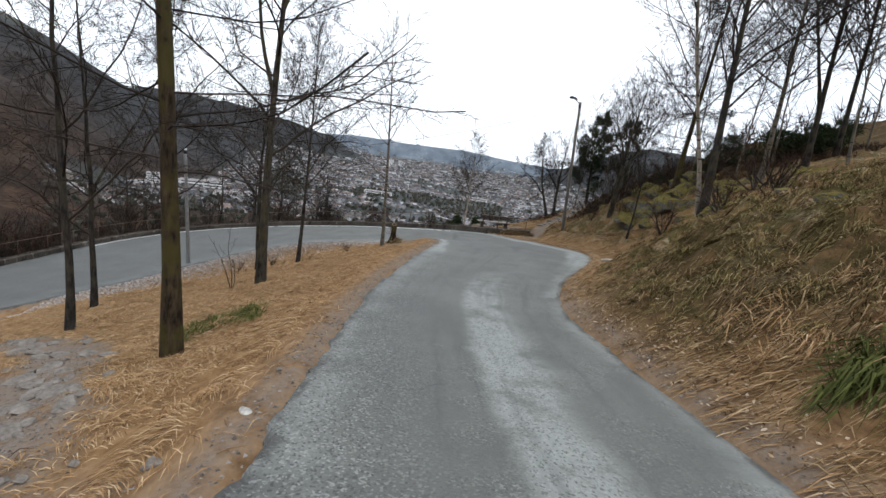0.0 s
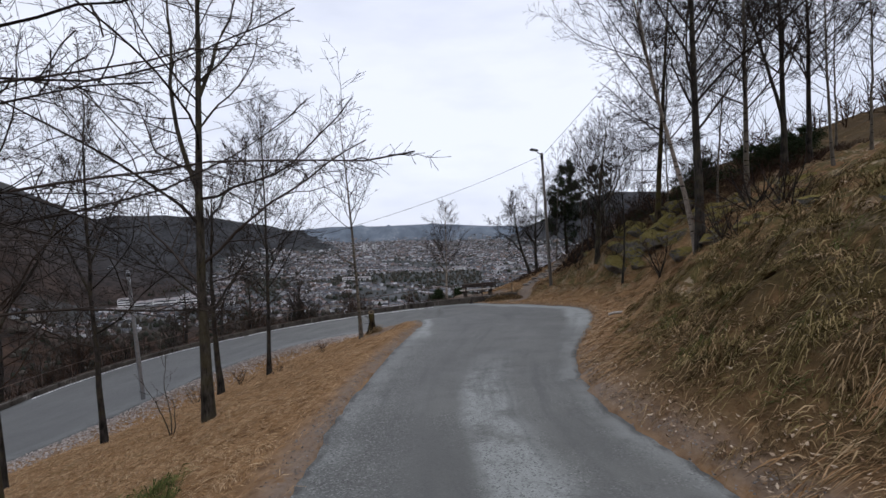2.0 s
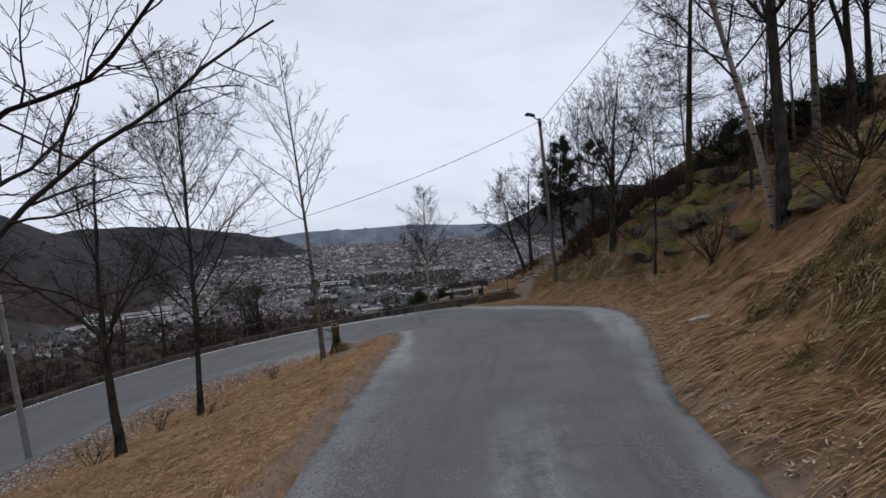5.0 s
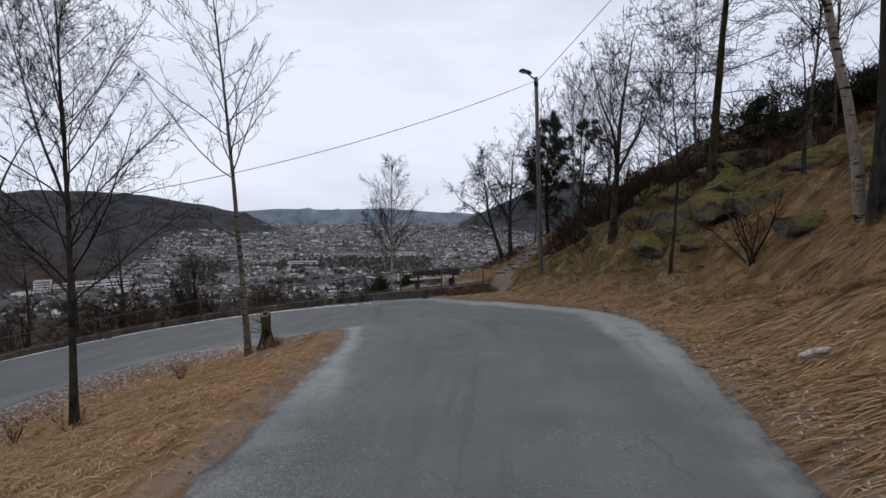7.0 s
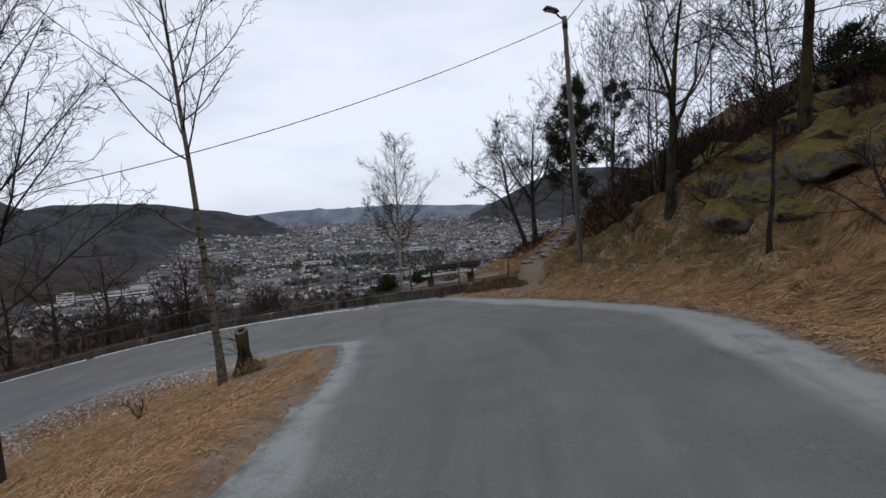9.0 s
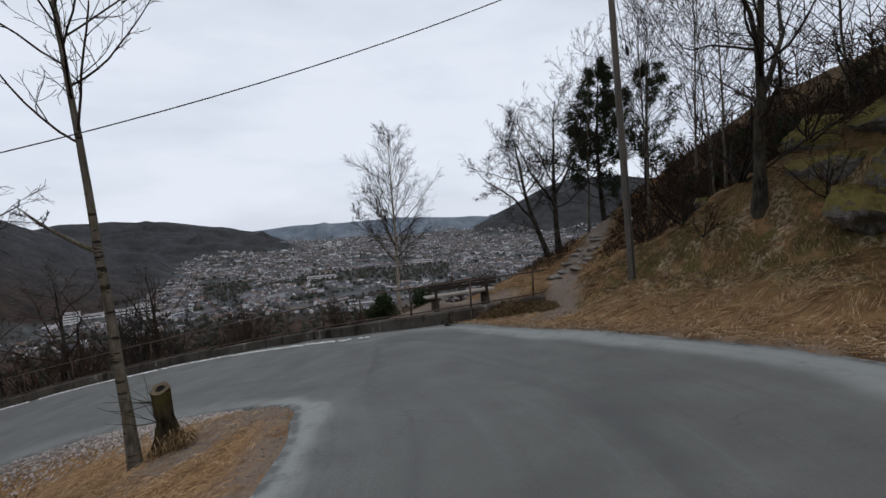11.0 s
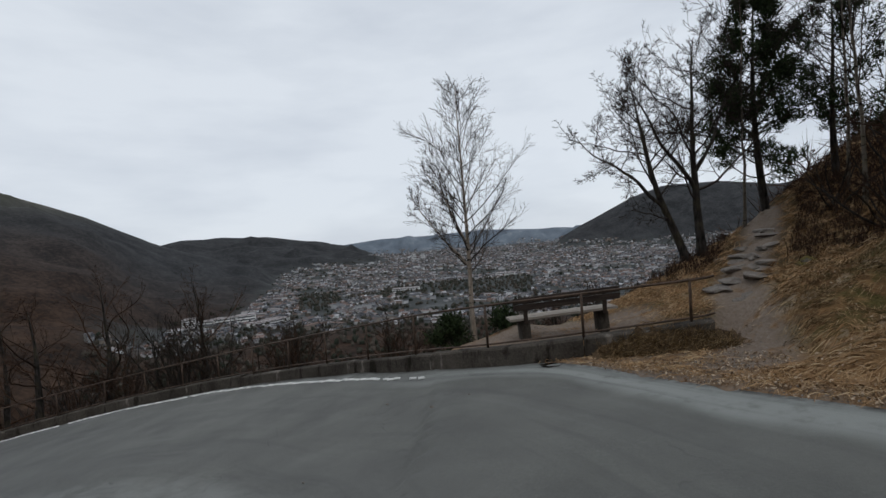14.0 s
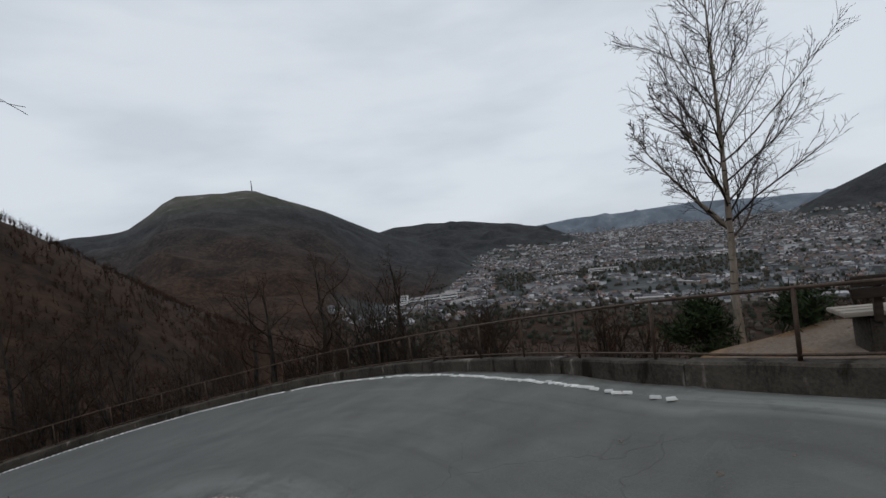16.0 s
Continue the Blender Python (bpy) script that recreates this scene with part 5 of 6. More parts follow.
# ---- more bare trees: on the slope behind, and below the wall ----
back_birch = tree("birch_tree", 11.0, 30.8, 51, "birch", 8.5, 0.048, BARK_GREY, TWIG, "slender bare birch in a thin wood", group="birches on the slope", bow=0.0, density=0.5, fine=0.0036)
for k, (x, y, s) in enumerate([(12.0, 32.5, 1.0), (10.3, 34.0, 0.95), (12.8, 30.6, 1.05), (13.8, 28.2, 0.95), (11.6, 28.3, 0.9), (14.6, 27.0, 1.1), (15.8, 22.2, 1.1), (13.4, 20.8, 1.0),
                               (17.0, 17.5, 1.1), (18.8, 18.2, 1.15), (19.5, 21.6, 1.1), (14.5, 16.4, 1.1), (16.4, 14.4, 1.15), (10.6, 26.6, 0.8), (20.5, 16.0, 1.15)]):
    m = copy_thing(back_birch, pose(x, y, level(x, y) - 0.1, 2 * math.sin(k), 3 * math.cos(k * 2.3), k * 77))
    m.scale = (s, s, s * (1 + 0.1 * math.sin(k * 3)))


def bush(name, x, y, seed, height, stems, twig, label, group):
    rng = np.random.RandomState(seed)
    start = rng.normal(0, 0.10, (stems, 3)) * [1, 1, 0]
    way = rng.normal(0, 0.5, (stems, 3)) + [0, 0, 1.3]
    p0 = grow(rng, start, way, rng.uniform(0.7, 1.1, stems) * height, 9, 0.03, 0.10)
    r0 = np.full((stems, 9), 0.030) * np.linspace(1, 0.3, 9)
    p1, r1 = sprout(rng, p0, r0, 8, 0.22, 1, 40, lambda q, whole: whole * 0.42 * (1 - 0.5 * q), 0.5, 5, 0.06, 0.14)
    p2, r2 = sprout(rng, p1, r1, 6, 0.2, 1, 40, lambda q, whole: whole * 0.5 * (1 - 0.3 * q), 0.6, 3, 0.03, 0.16)
    ob = thing(name, pose(x, y, level(x, y) - 0.05), label, "bush", group)
    mesh_object("trunk", *tubes(p0, r0, 5), BARK_DARK, ob, True)
    mesh_object("crown", *stack([tubes(p1, np.maximum(r1, 0.007), 3), tubes(p2, np.maximum(r2, 0.0042), 3)]), twig, ob)
    return ob


GROUP = "bare bushes below the wall"
kinds = [bush("bare_bush", -3.5, 35.2, 71, 2.6, 6, TWIG_BROWN, "bare reddish-brown bush on the slope below the wall", GROUP),
         bush("bare_bush", 0.0, 33.0, 72, 2.2, 7, TWIG_BROWN, "bare brown thicket on the slope below the wall", GROUP),
         bush("bare_bush", -8.0, 38.5, 73, 3.4, 5, TWIG, "tall bare dark bush on the slope below the wall", GROUP)]
rng = np.random.RandomState(77)
placed = 0
while placed < 165:
    s = rng.uniform(0, 1) ** 0.8 * (WALL_RUN[-1] - 1)
    d = 1.2 + 22 * rng.uniform() ** 1.6
    p, w = wall_at(s), wall_at(min(s + 0.3, WALL_RUN[-1])) - wall_at(max(s - 0.3, 0))
    w /= np.linalg.norm(w)
    q = p + np.array([w[1], -w[0]]) * d
    if q[0] > 6.5 or (q[0] > 1.2 and q[1] < 32.5) or abs(q[0] - 2.2) < 0.8 and q[1] < 34:
        continue
    m = copy_thing(kinds[placed % 3], pose(q[0], q[1], level(q[0], q[1]) - 0.1, rng.normal(0, 5), rng.normal(0, 5), rng.uniform(0, 360)))
    k = rng.uniform(0.55, 1.15) * (1 + 0.025 * d) * (1.0 if q[0] > -6 else 1.3)
    m.scale = (k, k, k)
    placed += 1
for k, (x, y, h, sd) in enumerate([(-14.6, 37.3, 4.4, 81), (-13.2, 38.9, 5.4, 82), (-22.4, 33.4, 5.0, 83), (-9.4, 39.6, 5.0, 92), (-18.5, 39.5, 6.5, 93), (-27.0, 33.0, 8.5, 84), (-27.0, 24.0, 9.0, 85), (-25.2, 17.0, 9.0, 86), (3.9, 36.5, 2.6, 87), (5.4, 38.0, 3.0, 88), (-5.2, 39.5, 3.4, 89), (-31, 28, 10, 90), (-30, 20, 10, 91)]):
    tree("alder_tree", x, y, sd, "spread", h * 1.15, 0.18, BARK_DARK, TWIG_BROWN, "bare many-limbed tree on the slope below the road", group="trees below the road", density=0.7)
brush = bush("bare_shrub", 9.6, 18.6, 74, 1.7, 7, TWIG_BROWN, "thin bare shrub among grass on the bank", "shrubs on the bank")
for k, (x, y, s) in enumerate([(8.9, 14.0, 0.8), (10.6, 15.0, 1.0), (11.8, 16.0, 0.9), (9.0, 26.0, 0.9), (9.8, 25.2, 1.2), (10.6, 27.3, 1.2), (8.9, 27.6, 0.7), (12.6, 24.6, 1.3), (11.9, 26.0, 1.2), (9.9, 28.6, 1.0), (11.2, 29.2, 1.1), (12.4, 28.4, 1.3), (13.3, 29.8, 1.2), (12.0, 31.0, 1.2), (14.2, 28.0, 1.3), (13.6, 31.8, 1.1), (15.2, 29.4, 1.3), (11.0, 31.6, 0.9), (14.9, 33.0, 1.2), (13.0, 26.4, 1.1), (15.8, 26.4, 1.2), (12.3, 21.3, 0.8), (7.4, 11.2, 0.5), (9.9, 23.2, 0.6), (10.5, 24.2, 0.7), (8.7, 25.0, 0.45), (9.4, 26.9, 0.55), (11.4, 25.1, 0.8), (10.9, 22.7, 0.6), (11.9, 23.4, 0.8), (8.4, 10.9, 0.6), (9.4, 12.4, 0.8), (-7.6, 22.3, 0.45), (-5.6, 21.0, 0.4), (-8.6, 20.4, 0.5), (-4.2, 23.6, 0.35)]):
    m = copy_thing(brush, pose(x, y, level(x, y) - 0.05, 0, 0, k * 53))
    m.scale = (s, s, s)


# ---- the town in the valley ----
def build_town():
    rng = np.random.RandomState(12)
    n = 46000
    az, r = np.radians(rng.uniform(-42, 44, n)), 900 + 3620 * rng.uniform(0, 1, n) ** 0.85
    x, y = r * np.sin(az), r * np.cos(az)
    z = far_height(x, y)
    flat = (z - floor_height(x, y) < 30 + 25 * wave(x, y, 500, 33)) & (r < town_limit(np.degrees(az)))
    dense = wave(x, y, 300, 21) + 0.6 * wave(x, y, 110, 22) > np.where(r < 1250, 0.0, -0.45)
    park = (np.abs(r - 1480 - 160 * wave(x, y, 400, 23)) < 190) & (np.degrees(az) < 8) & (np.degrees(az) > -20)
    ok = np.where(flat & dense & ~park)[0][:19000]
    x, y, z = x[ok], y[ok], z[ok]
    n = len(ok)
    big = rng.uniform(size=n) < 0.10
    a, b, h = rng.uniform(3.4, 6, n), rng.uniform(2.8, 4.2, n), rng.uniform(3.5, 6.5, n)
    a, b, h = np.where(big, a * rng.uniform(2, 5, n), a), np.where(big, b * 2.2, b), np.where(big, h * rng.uniform(1.0, 1.9, n), h)
    roof = np.where(big, 0.4, rng.uniform(2.2, 4.0, n))
    row = 0.6 * wave(x, y, 260, 24) * 3 + rng.normal(0, 0.25, n)
    c, s = np.cos(row), np.sin(row)

    def at(u, v, w):
        return np.stack([x + c * u - s * v, y + s * u + c * v, z + w], -1)
    low = [at(-a, -b, -4), at(a, -b, -4), at(a, b, -4), at(-a, b, -4)]
    top = [at(-a, -b, h), at(a, -b, h), at(a, b, h), at(-a, b, h)]
    walls = np.stack(low + top, 1).reshape(-1, 3)
    k = np.arange(n)[:, None, None] * 8
    f = (np.array([[0, 1, 5, 4], [1, 2, 6, 5], [2, 3, 7, 6], [3, 0, 4, 7]])[None] + k).reshape(-1, 4)
    tagged(mesh_object("town_houses", walls, f, HOUSES), "white, grey and red houses of a distant town", "houses", kind="stuff")
    e = 0.6
    eave = [at(-a - e, -b - e, h - 0.3), at(a + e, -b - e, h - 0.3), at(a + e, b + e, h - 0.3), at(-a - e, b + e, h - 0.3), at(-a - e, 0 * b, h + roof), at(a + e, 0 * b, h + roof)]
    roofs = np.stack(eave, 1).reshape(-1, 3)
    k6 = np.arange(n)[:, None, None] * 6
    f = (np.array([[0, 1, 5, 4], [2, 3, 4, 5], [0, 4, 3, 3], [1, 2, 5, 5]])[None] + k6).reshape(-1, 4)
    tri = f[:, 2] == f[:, 3]
    faces = f[~tri].tolist() + f[tri][:, :3].tolist()
    tagged(mesh_object("town_roofs", roofs, faces, ROOFS), "dark, red and pale roofs of a distant town", "roofs", kind="stuff")


build_town()


def build_town_trees():
    """Small dark clumps of trees among the houses."""
    rng = np.random.RandomState(17)
    n = 26000
    az, r = np.radians(rng.uniform(-40, 44, n)), 620 + 3700 * rng.uniform(0, 1, n) ** 0.8
    x, y = r * np.sin(az), r * np.cos(az)
    z = far_height(x, y)
    park = (np.abs(r - 1480 - 160 * wave(x, y, 400, 23)) < 190) & (np.degrees(az) < 8) & (np.degrees(az) > -20)
    ok = np.where((z - floor_height(x, y) < 40) & (r < town_limit(np.degrees(az)) + 80) & (park | (r < 1050) | (wave(x, y, 170, 27) > 0.1)))[0][:14000]
    x, y, z = x[ok], y[ok], z[ok]
    n = len(ok)
    h, w = rng.uniform(5, 12, n), rng.uniform(2.5, 5.5, n)
    ring = np.arange(5) * 1.2566
    low = np.stack([x[:, None] + np.cos(ring) * w[:, None] * rng.uniform(0.6, 1.2, (n, 5)), y[:, None] + np.sin(ring) * w[:, None], np.broadcast_to((z + 0.15 * h)[:, None], (n, 5))], -1)
    mid = low * 1.0
    mid[..., 2] = (z + 0.6 * h)[:, None] + rng.normal(0, 1.0, (n, 5))
    tip = np.stack([x, y, z + h], -1)[:, None]
    v = np.concatenate([low, mid, tip], 1).reshape(-1, 3)
    f = [[j, (j + 1) % 5, 5 + (j + 1) % 5] for j in range(5)] + [[j, 5 + (j + 1) % 5, 5 + j] for j in range(5)] + [[5 + j, 5 + (j + 1) % 5, 10] for j in range(5)]
    f = (np.array(f)[None] + np.arange(n)[:, None, None] * 11).reshape(-1, 3)
    tagged(mesh_object("town_trees", v, f, TOWN_TREE), "dark bare and evergreen trees among distant houses", "trees", kind="stuff")


build_town_trees()


def block_house(x, y, turn, parts_list, label, z=None):
    z = float(far_height(np.array([x]), np.array([y]))[0]) if z is None else z
    ob = thing("block_building", pose(x, y, z, 0, 0, turn), label, "building")
    for cx, cy, sx, sy, h, floors in parts_list:
        wall = part("wall", box(sx, sy, h + 8, (cx, cy, h / 2 - 4), 0), WHITE_WALL, ob)
        part("roof", box(sx + 1, sy + 1, 0.8, (cx, cy, h + 0.4), 0), ROOFS, ob, "flat grey roof")
        for k in range(floors):
            zz = (k + 0.55) * h / floors
            part("window_band", box(sx * 0.92, 0.3, h / floors * 0.42, (cx, cy - sy / 2 - 0.1, zz), 0), DARK_GLASS, wall, "dark window band")
    return ob


block_house(-575, 1085, 26, [(-72, 8, 26, 30, 24, 5), (-38, 8, 34, 26, 15, 3), (4, 0, 46, 30, 18, 3), (50, -8, 42, 34, 20, 3)], "large white block building at the foot of a wooded hill")
block_house(-440, 1040, 62, [(0, 0, 90, 14, 9, 2), (0, 24, 84, 14, 9, 2)], "long white terraced houses in the valley")
block_house(-185, 1445, 4, [(0, 0, 84, 30, 10, 2)], "long pale flat-roofed hall in the town")
block_house(-330, 3050, 8, [(0, 0, 26, 20, 44, 9), (60, 20, 24, 20, 40, 8)], "two pale tower blocks in the town")
block_house(150, 1750, -10, [(0, 0, 70, 36, 12, 2)], "pale flat-roofed hall among houses")


def build_water():
    a = np.linspace(0, 6.283, 40, endpoint=False)
    rim = np.stack([150 * np.cos(a) + 14 * np.sin(3 * a), 260 * np.sin(a) + 30 * np.cos(2 * a), 0 * a], -1)
    ob = mesh_object("water", rim, [list(range(40))], WATER)
    ob.location = (790, 4390, -60)
    tagged(ob, "pale strip of fjord water beyond the town", "water", kind="structure")


build_water()


def build_mast():
    az, crest = radians(-47.4), 2980
    x, y = crest * math.sin(az), crest * math.cos(az)
    z = float(far_height(np.array([x]), np.array([y]))[0])
    ob = thing("radio_mast", pose(x, y, z - 3), "tall thin radio mast on the mountain top", "mast")
    rod("lower_tower", [(0, 0, 0), (0, 0, 22)], [6.5, 4.0], DARK_METAL, ob, 8)
    rod("upper_mast", [(0, 0, 22), (0, 0, 50), (0, 0, 82)], [3.6, 3.0, 1.9], DARK_METAL, ob, 6)
    for k, (dx, s) in enumerate(((120, 12), (-60, 8))):
        zz = float(far_height(np.array([x + dx]), np.array([y + dx * 0.9]))[0]) - z
        part("hut", box(s, s, 7, (dx, dx * 0.9, zz + 3), 0), CONCRETE, ob)


build_mast()


# ---- bare woods on the slopes around ----
def build_woods():
    rng = np.random.RandomState(14)
    n = 44000
    az = np.radians(np.where(rng.uniform(size=n) < 0.55, rng.uniform(-100, -35, n), rng.uniform(-125, 70, n)))
    r = 34 + 560 * rng.uniform(0, 1, n) ** 1.7
    x, y = r * np.sin(az), 15 + r * np.cos(az)
    z, off, kind = land_height(x, y)
    ok = (kind != 1) & ((off > 6) | (r > 60)) & ~((kind == 2) & (r < 30))
    ok &= z - floor_height(x, y) > 6
    x, y, z, r = x[ok][:15000], y[ok][:15000], z[ok][:15000], r[ok][:15000]
    n = len(x)
    h = rng.uniform(2.6, 5.6, n) * np.clip(0.55 + r / 150, 0.6, 1.0)
    m = 16
    base = np.stack([x, y, z - 0.3], -1)[:, None]
    t = np.concatenate([[0.0], rng.uniform(0.15, 0.6, m - 1)])
    start = base + np.stack([0 * t, 0 * t, t], -1)[None] * h[:, None, None]
    way = rng.normal(0, 0.75, (n, m, 3)) + [0, 0, 0.8]
    way[:, 0] = rng.normal(0, 0.16, (n, 3)) + [0, 0, 1]
    way /= np.linalg.norm(way, axis=2, keepdims=True)
    ln = h[:, None] * rng.uniform(0.25, 0.62, (n, m))
    ln[:, 0] = h * 0.6
    sidev = np.cross(way, rng.normal(0, 1, (n, m, 3)))
    sidev /= np.linalg.norm(sidev, axis=2, keepdims=True) + 1e-9
    wd = np.full((n, m), 0.035)
    wd[:, 0] = 0.07
    wd = wd * (0.6 + r / 130)[:, None]
    v = np.stack([start - sidev * wd[..., None], start + sidev * wd[..., None], start + way * ln[..., None]], 2).reshape(-1, 3)
    tagged(mesh_object("bare_woods", v, np.arange(len(v)).reshape(-1, 3), TWIG_BROWN), "bare brown woods covering the slopes", "woods", kind="stuff")


build_woods()


# ---- dry grass ----
def blades(name, x, y, length, width, lay, rise, material, label, seed, comb=0.8):
    """Bent blades lying downhill."""
    rng = np.random.RandomState(seed)
    n = len(x)
    z = land_height(x, y)[0]
    e = 0.25
    gx = (land_height(x + e, y)[0] - z) / e
    gy = (land_height(x, y + e)[0] - z) / e
    swirl = 2.2 * wave(x, y, 1.6, seed + 50) + 0.9 * wave(x, y, 0.5, seed + 51)
    dirx, diry = -gx * comb * 3 + 0.5 * np.cos(swirl), -gy * comb * 3 + 0.5 * np.sin(swirl)
    dirx, diry = dirx + rng.normal(0, 0.35, n), diry + rng.normal(0, 0.35, n)
    k = np.hypot(dirx, diry) + 1e-6
    dirx, diry = dirx / k, diry / k
    slope = gx * dirx + gy * diry
    ln = length * rng.uniform(0.55, 1.25, n)
    up = rise * rng.uniform(0.4, 1.3, n)
    root = np.stack([x, y, z - 0.01], -1)
    fwd = np.stack([dirx, diry, slope], -1)
    mid = root + fwd * (ln * 0.45 * lay)[:, None] + np.stack([0 * x, 0 * x, ln * up], -1)
    tip = root + fwd * (ln * lay)[:, None] + np.stack([0 * x, 0 * x, ln * up * rng.uniform(0.2, 1.1, n)], -1)
    s = np.stack([-diry, dirx, 0 * x], -1) * (width * rng.uniform(0.6, 1.3, n))[:, None]
    tw = rng.normal(0, 0.5, (n, 1)) * np.array([[0, 0, 1.0]]) * width
    v = np.stack([root, mid - s - tw, mid + s + tw, tip], 1).reshape(-1, 3)
    f = (np.array([[0, 2, 1], [1, 2, 3]])[None] + np.arange(n)[:, None, None] * 4).reshape(-1, 3)
    return tagged(mesh_object(name, v, f, material), label, "grass", kind="stuff")


def scatter(rng, n, x0, x1, y0, y1, kind_wanted, near, far=99.0):
    x, y = rng.uniform(x0, x1, n), rng.uniform(y0, y1, n)
    z, off, kind = land_height(x, y)
    ok = (kind == kind_wanted) & (off > near) & (off < far)
    return x[ok], y[ok], off[ok]


rng = np.random.RandomState(61)
x, y, off = scatter(rng, 360000, -13, 0.6, 0.3, 28, 1, 0.12)
trail = trail_off(x, y)
keep = ~((trail < 0.62 + 0.25 * rng.uniform(size=len(x))) & (x < -1.6) & (y < 8.5)) & (np.hypot(x + 2.0, y - 0.9) > 0.95) & (rng.uniform(size=len(x)) < np.clip((off - 0.22) / 0.55, 0.05, 1))
keep &= ~((np.hypot(x + 0.9, y - 23.7) < 1.3) & (rng.uniform(size=len(x)) < 0.7))
keep &= side(x, y, EDGE_IN[13 * PER:22 * PER])[0] > 0.35 + 0.9 * rng.uniform(size=len(x))
keep &= (wave(x, y, 0.9, 66) + wave(x, y, 0.3, 67) * 0.7 > -0.95)
blades("dry_grass", x[keep], y[keep], 0.22, 0.0034, 0.92, 0.20, STRAW, "matted straw-coloured dry grass between the road legs", 62)
x, y, off = scatter(rng, 400000, 2.4, 13, -1, 29, 2, 0.15, 7.5)
keep = (rng.uniform(size=len(x)) < np.clip(off / 0.40, 0.35, 1)) & (rng.uniform(size=len(x)) < np.clip(1.4 - off / 6, 0.25, 1)) & (x < 11.5)
keep &= ~((y > 26) & (spur_off(x, y) < 0.35 + 0.3 * rng.uniform(size=len(x))))
keep &= (wave(x, y, 1.1, 68) + wave(x, y, 0.35, 69) * 0.7 > np.where(y < 11, -0.5, np.where((y > 21) & (off > 4), 0.0, -0.75)))
keep &= (y < 20.5) | (off < 4.0) | (rng.uniform(size=len(x)) < 0.4)
warm = np.maximum(sstep(6.5, 10.5, y[keep]), 0.7 * sstep(5.0, 3.8, y[keep])) * sstep(0.0, 1.0, np.where(y[keep] > 21, 2.3, np.where(y[keep] < 12.0, 1.9, 5.5)) - off[keep]) > rng.uniform(size=keep.sum())
xs, ys = x[keep], y[keep]
blades("dry_grass", xs[warm], ys[warm], 0.30, 0.0038, 0.97, 0.13, STRAW, "combed tan dry grass at the foot of the bank", 63)
mossy = ~warm & (ys < 10.8) & (off[keep] > 0.6) & (wave(xs, ys, 0.8, 71) + rng.normal(0, 0.5, len(xs)) > -0.25)
brown = ~warm & ~mossy & ~((ys > 4.6) & (ys < 9.0) & (rng.uniform(size=len(xs)) < 0.55))
blades("brown_grass", xs[brown], ys[brown], 0.24, 0.0040, 0.85, 0.26, STRAW_DARK, "matted brown dry grass on the bank", 64, 0.3)
blades("mossy_grass", xs[mossy], ys[mossy], 0.22, 0.0042, 0.80, 0.30, OLIVE, "dark olive mossy grass on the steep bank", 65, 0.3)
x, y, off = scatter(rng, 170000, 4.5, 16, 27.5, 40, 2, 0.6)
keep = (spur_off(x, y) > 0.35 + 0.3 * rng.uniform(size=len(x))) & (wave(x, y, 1.2, 72) > -0.9) & ~((x < 5.9) & (y < 30.7) & (rng.uniform(size=len(x)) < 0.95))
blades("dry_grass", x[keep], y[keep], 0.30, 0.0045, 0.85, 0.26, STRAW, "tan dry grass beside the rocky path", 73, 0.4)

x, y, off = scatter(rng, 190000, 5.0, 21, 20, 40, 2, 1.7, 24.0)
keep = (y + 0.8 * wave(x, y, 1.5, 42) > 20.6) & (wave(x, y, 0.8, 43) > -0.3) & (rng.uniform(size=len(x)) < np.clip(off - 4.4, 0, 1) * 0.7)
keep &= ~((y > 26) & (spur_off(x, y) < 0.8))
blades("heather", x[keep], y[keep], 0.34, 0.006, 0.55, 0.75, TWIG_BROWN, "low dark brown heather on the upper bank", 65, 0.3)


def tussocks(seed, count, x0, x1, y0, y1, kind_wanted, near, far, per, length, rise, material, label, width=0.0036):
    rng = np.random.RandomState(seed)
    cx, cy, off = scatter(rng, count * 6, x0, x1, y0, y1, kind_wanted, near, far)
    cx, cy = cx[:count], cy[:count]
    size = rng.uniform(0.6, 1.3, len(cx))
    x = np.repeat(cx, per) + rng.normal(0, 0.09, len(cx) * per) * np.repeat(size, per)
    y = np.repeat(cy, per) + rng.normal(0, 0.09, len(cx) * per) * np.repeat(size, per)
    return blades("grass_tussocks", x, y, length * np.repeat(size, per), width, 0.75, rise, material, label, seed + 1, 0.35)


tussocks(79, 240, 3.0, 10.5, 3.5, 12, 2, 0.9, 6.5, 95, 0.27, 0.50, OLIVE, "dark olive grass tussocks on the steep bank", 0.005)
tussocks(81, 200, 3.0, 10.5, 0, 13, 2, 0.9, 6.5, 95, 0.29, 0.50, STRAW_DARK, "drooping brown grass tussocks on the steep bank", 0.005)
tussocks(83, 90, 3.0, 9.5, 0, 4.5, 2, 0.6, 6.0, 70, 0.40, 0.45, STRAW, "drooping straw-coloured tussocks on the steep bank", 0.0045)
tussocks(85, 80, 5.5, 12.5, 14, 20.5, 2, 1.2, 7, 80, 0.40, 0.34, STRAW_DARK, "brown grass tussocks below mossy rocks")
tussocks(87, 70, -8.5, -1.2, 2, 26, 1, 0.8, 9, 80, 0.36, 0.30, STRAW, "straw tussocks between thin tree trunks")
tussocks(88, 9, -2.1, -1.5, 23.4, 23.95, 1, 0.1, 9, 90, 0.30, 0.7, STRAW_DARK, "rusty dead grass round the foot of a stump", 0.005)
tussocks(89, 5, 3.5, 4.1, 2.7, 3.3, 2, 0.5, 9, 90, 0.36, 0.55, GREEN, "fresh green grass tuft on the bank", 0.008)
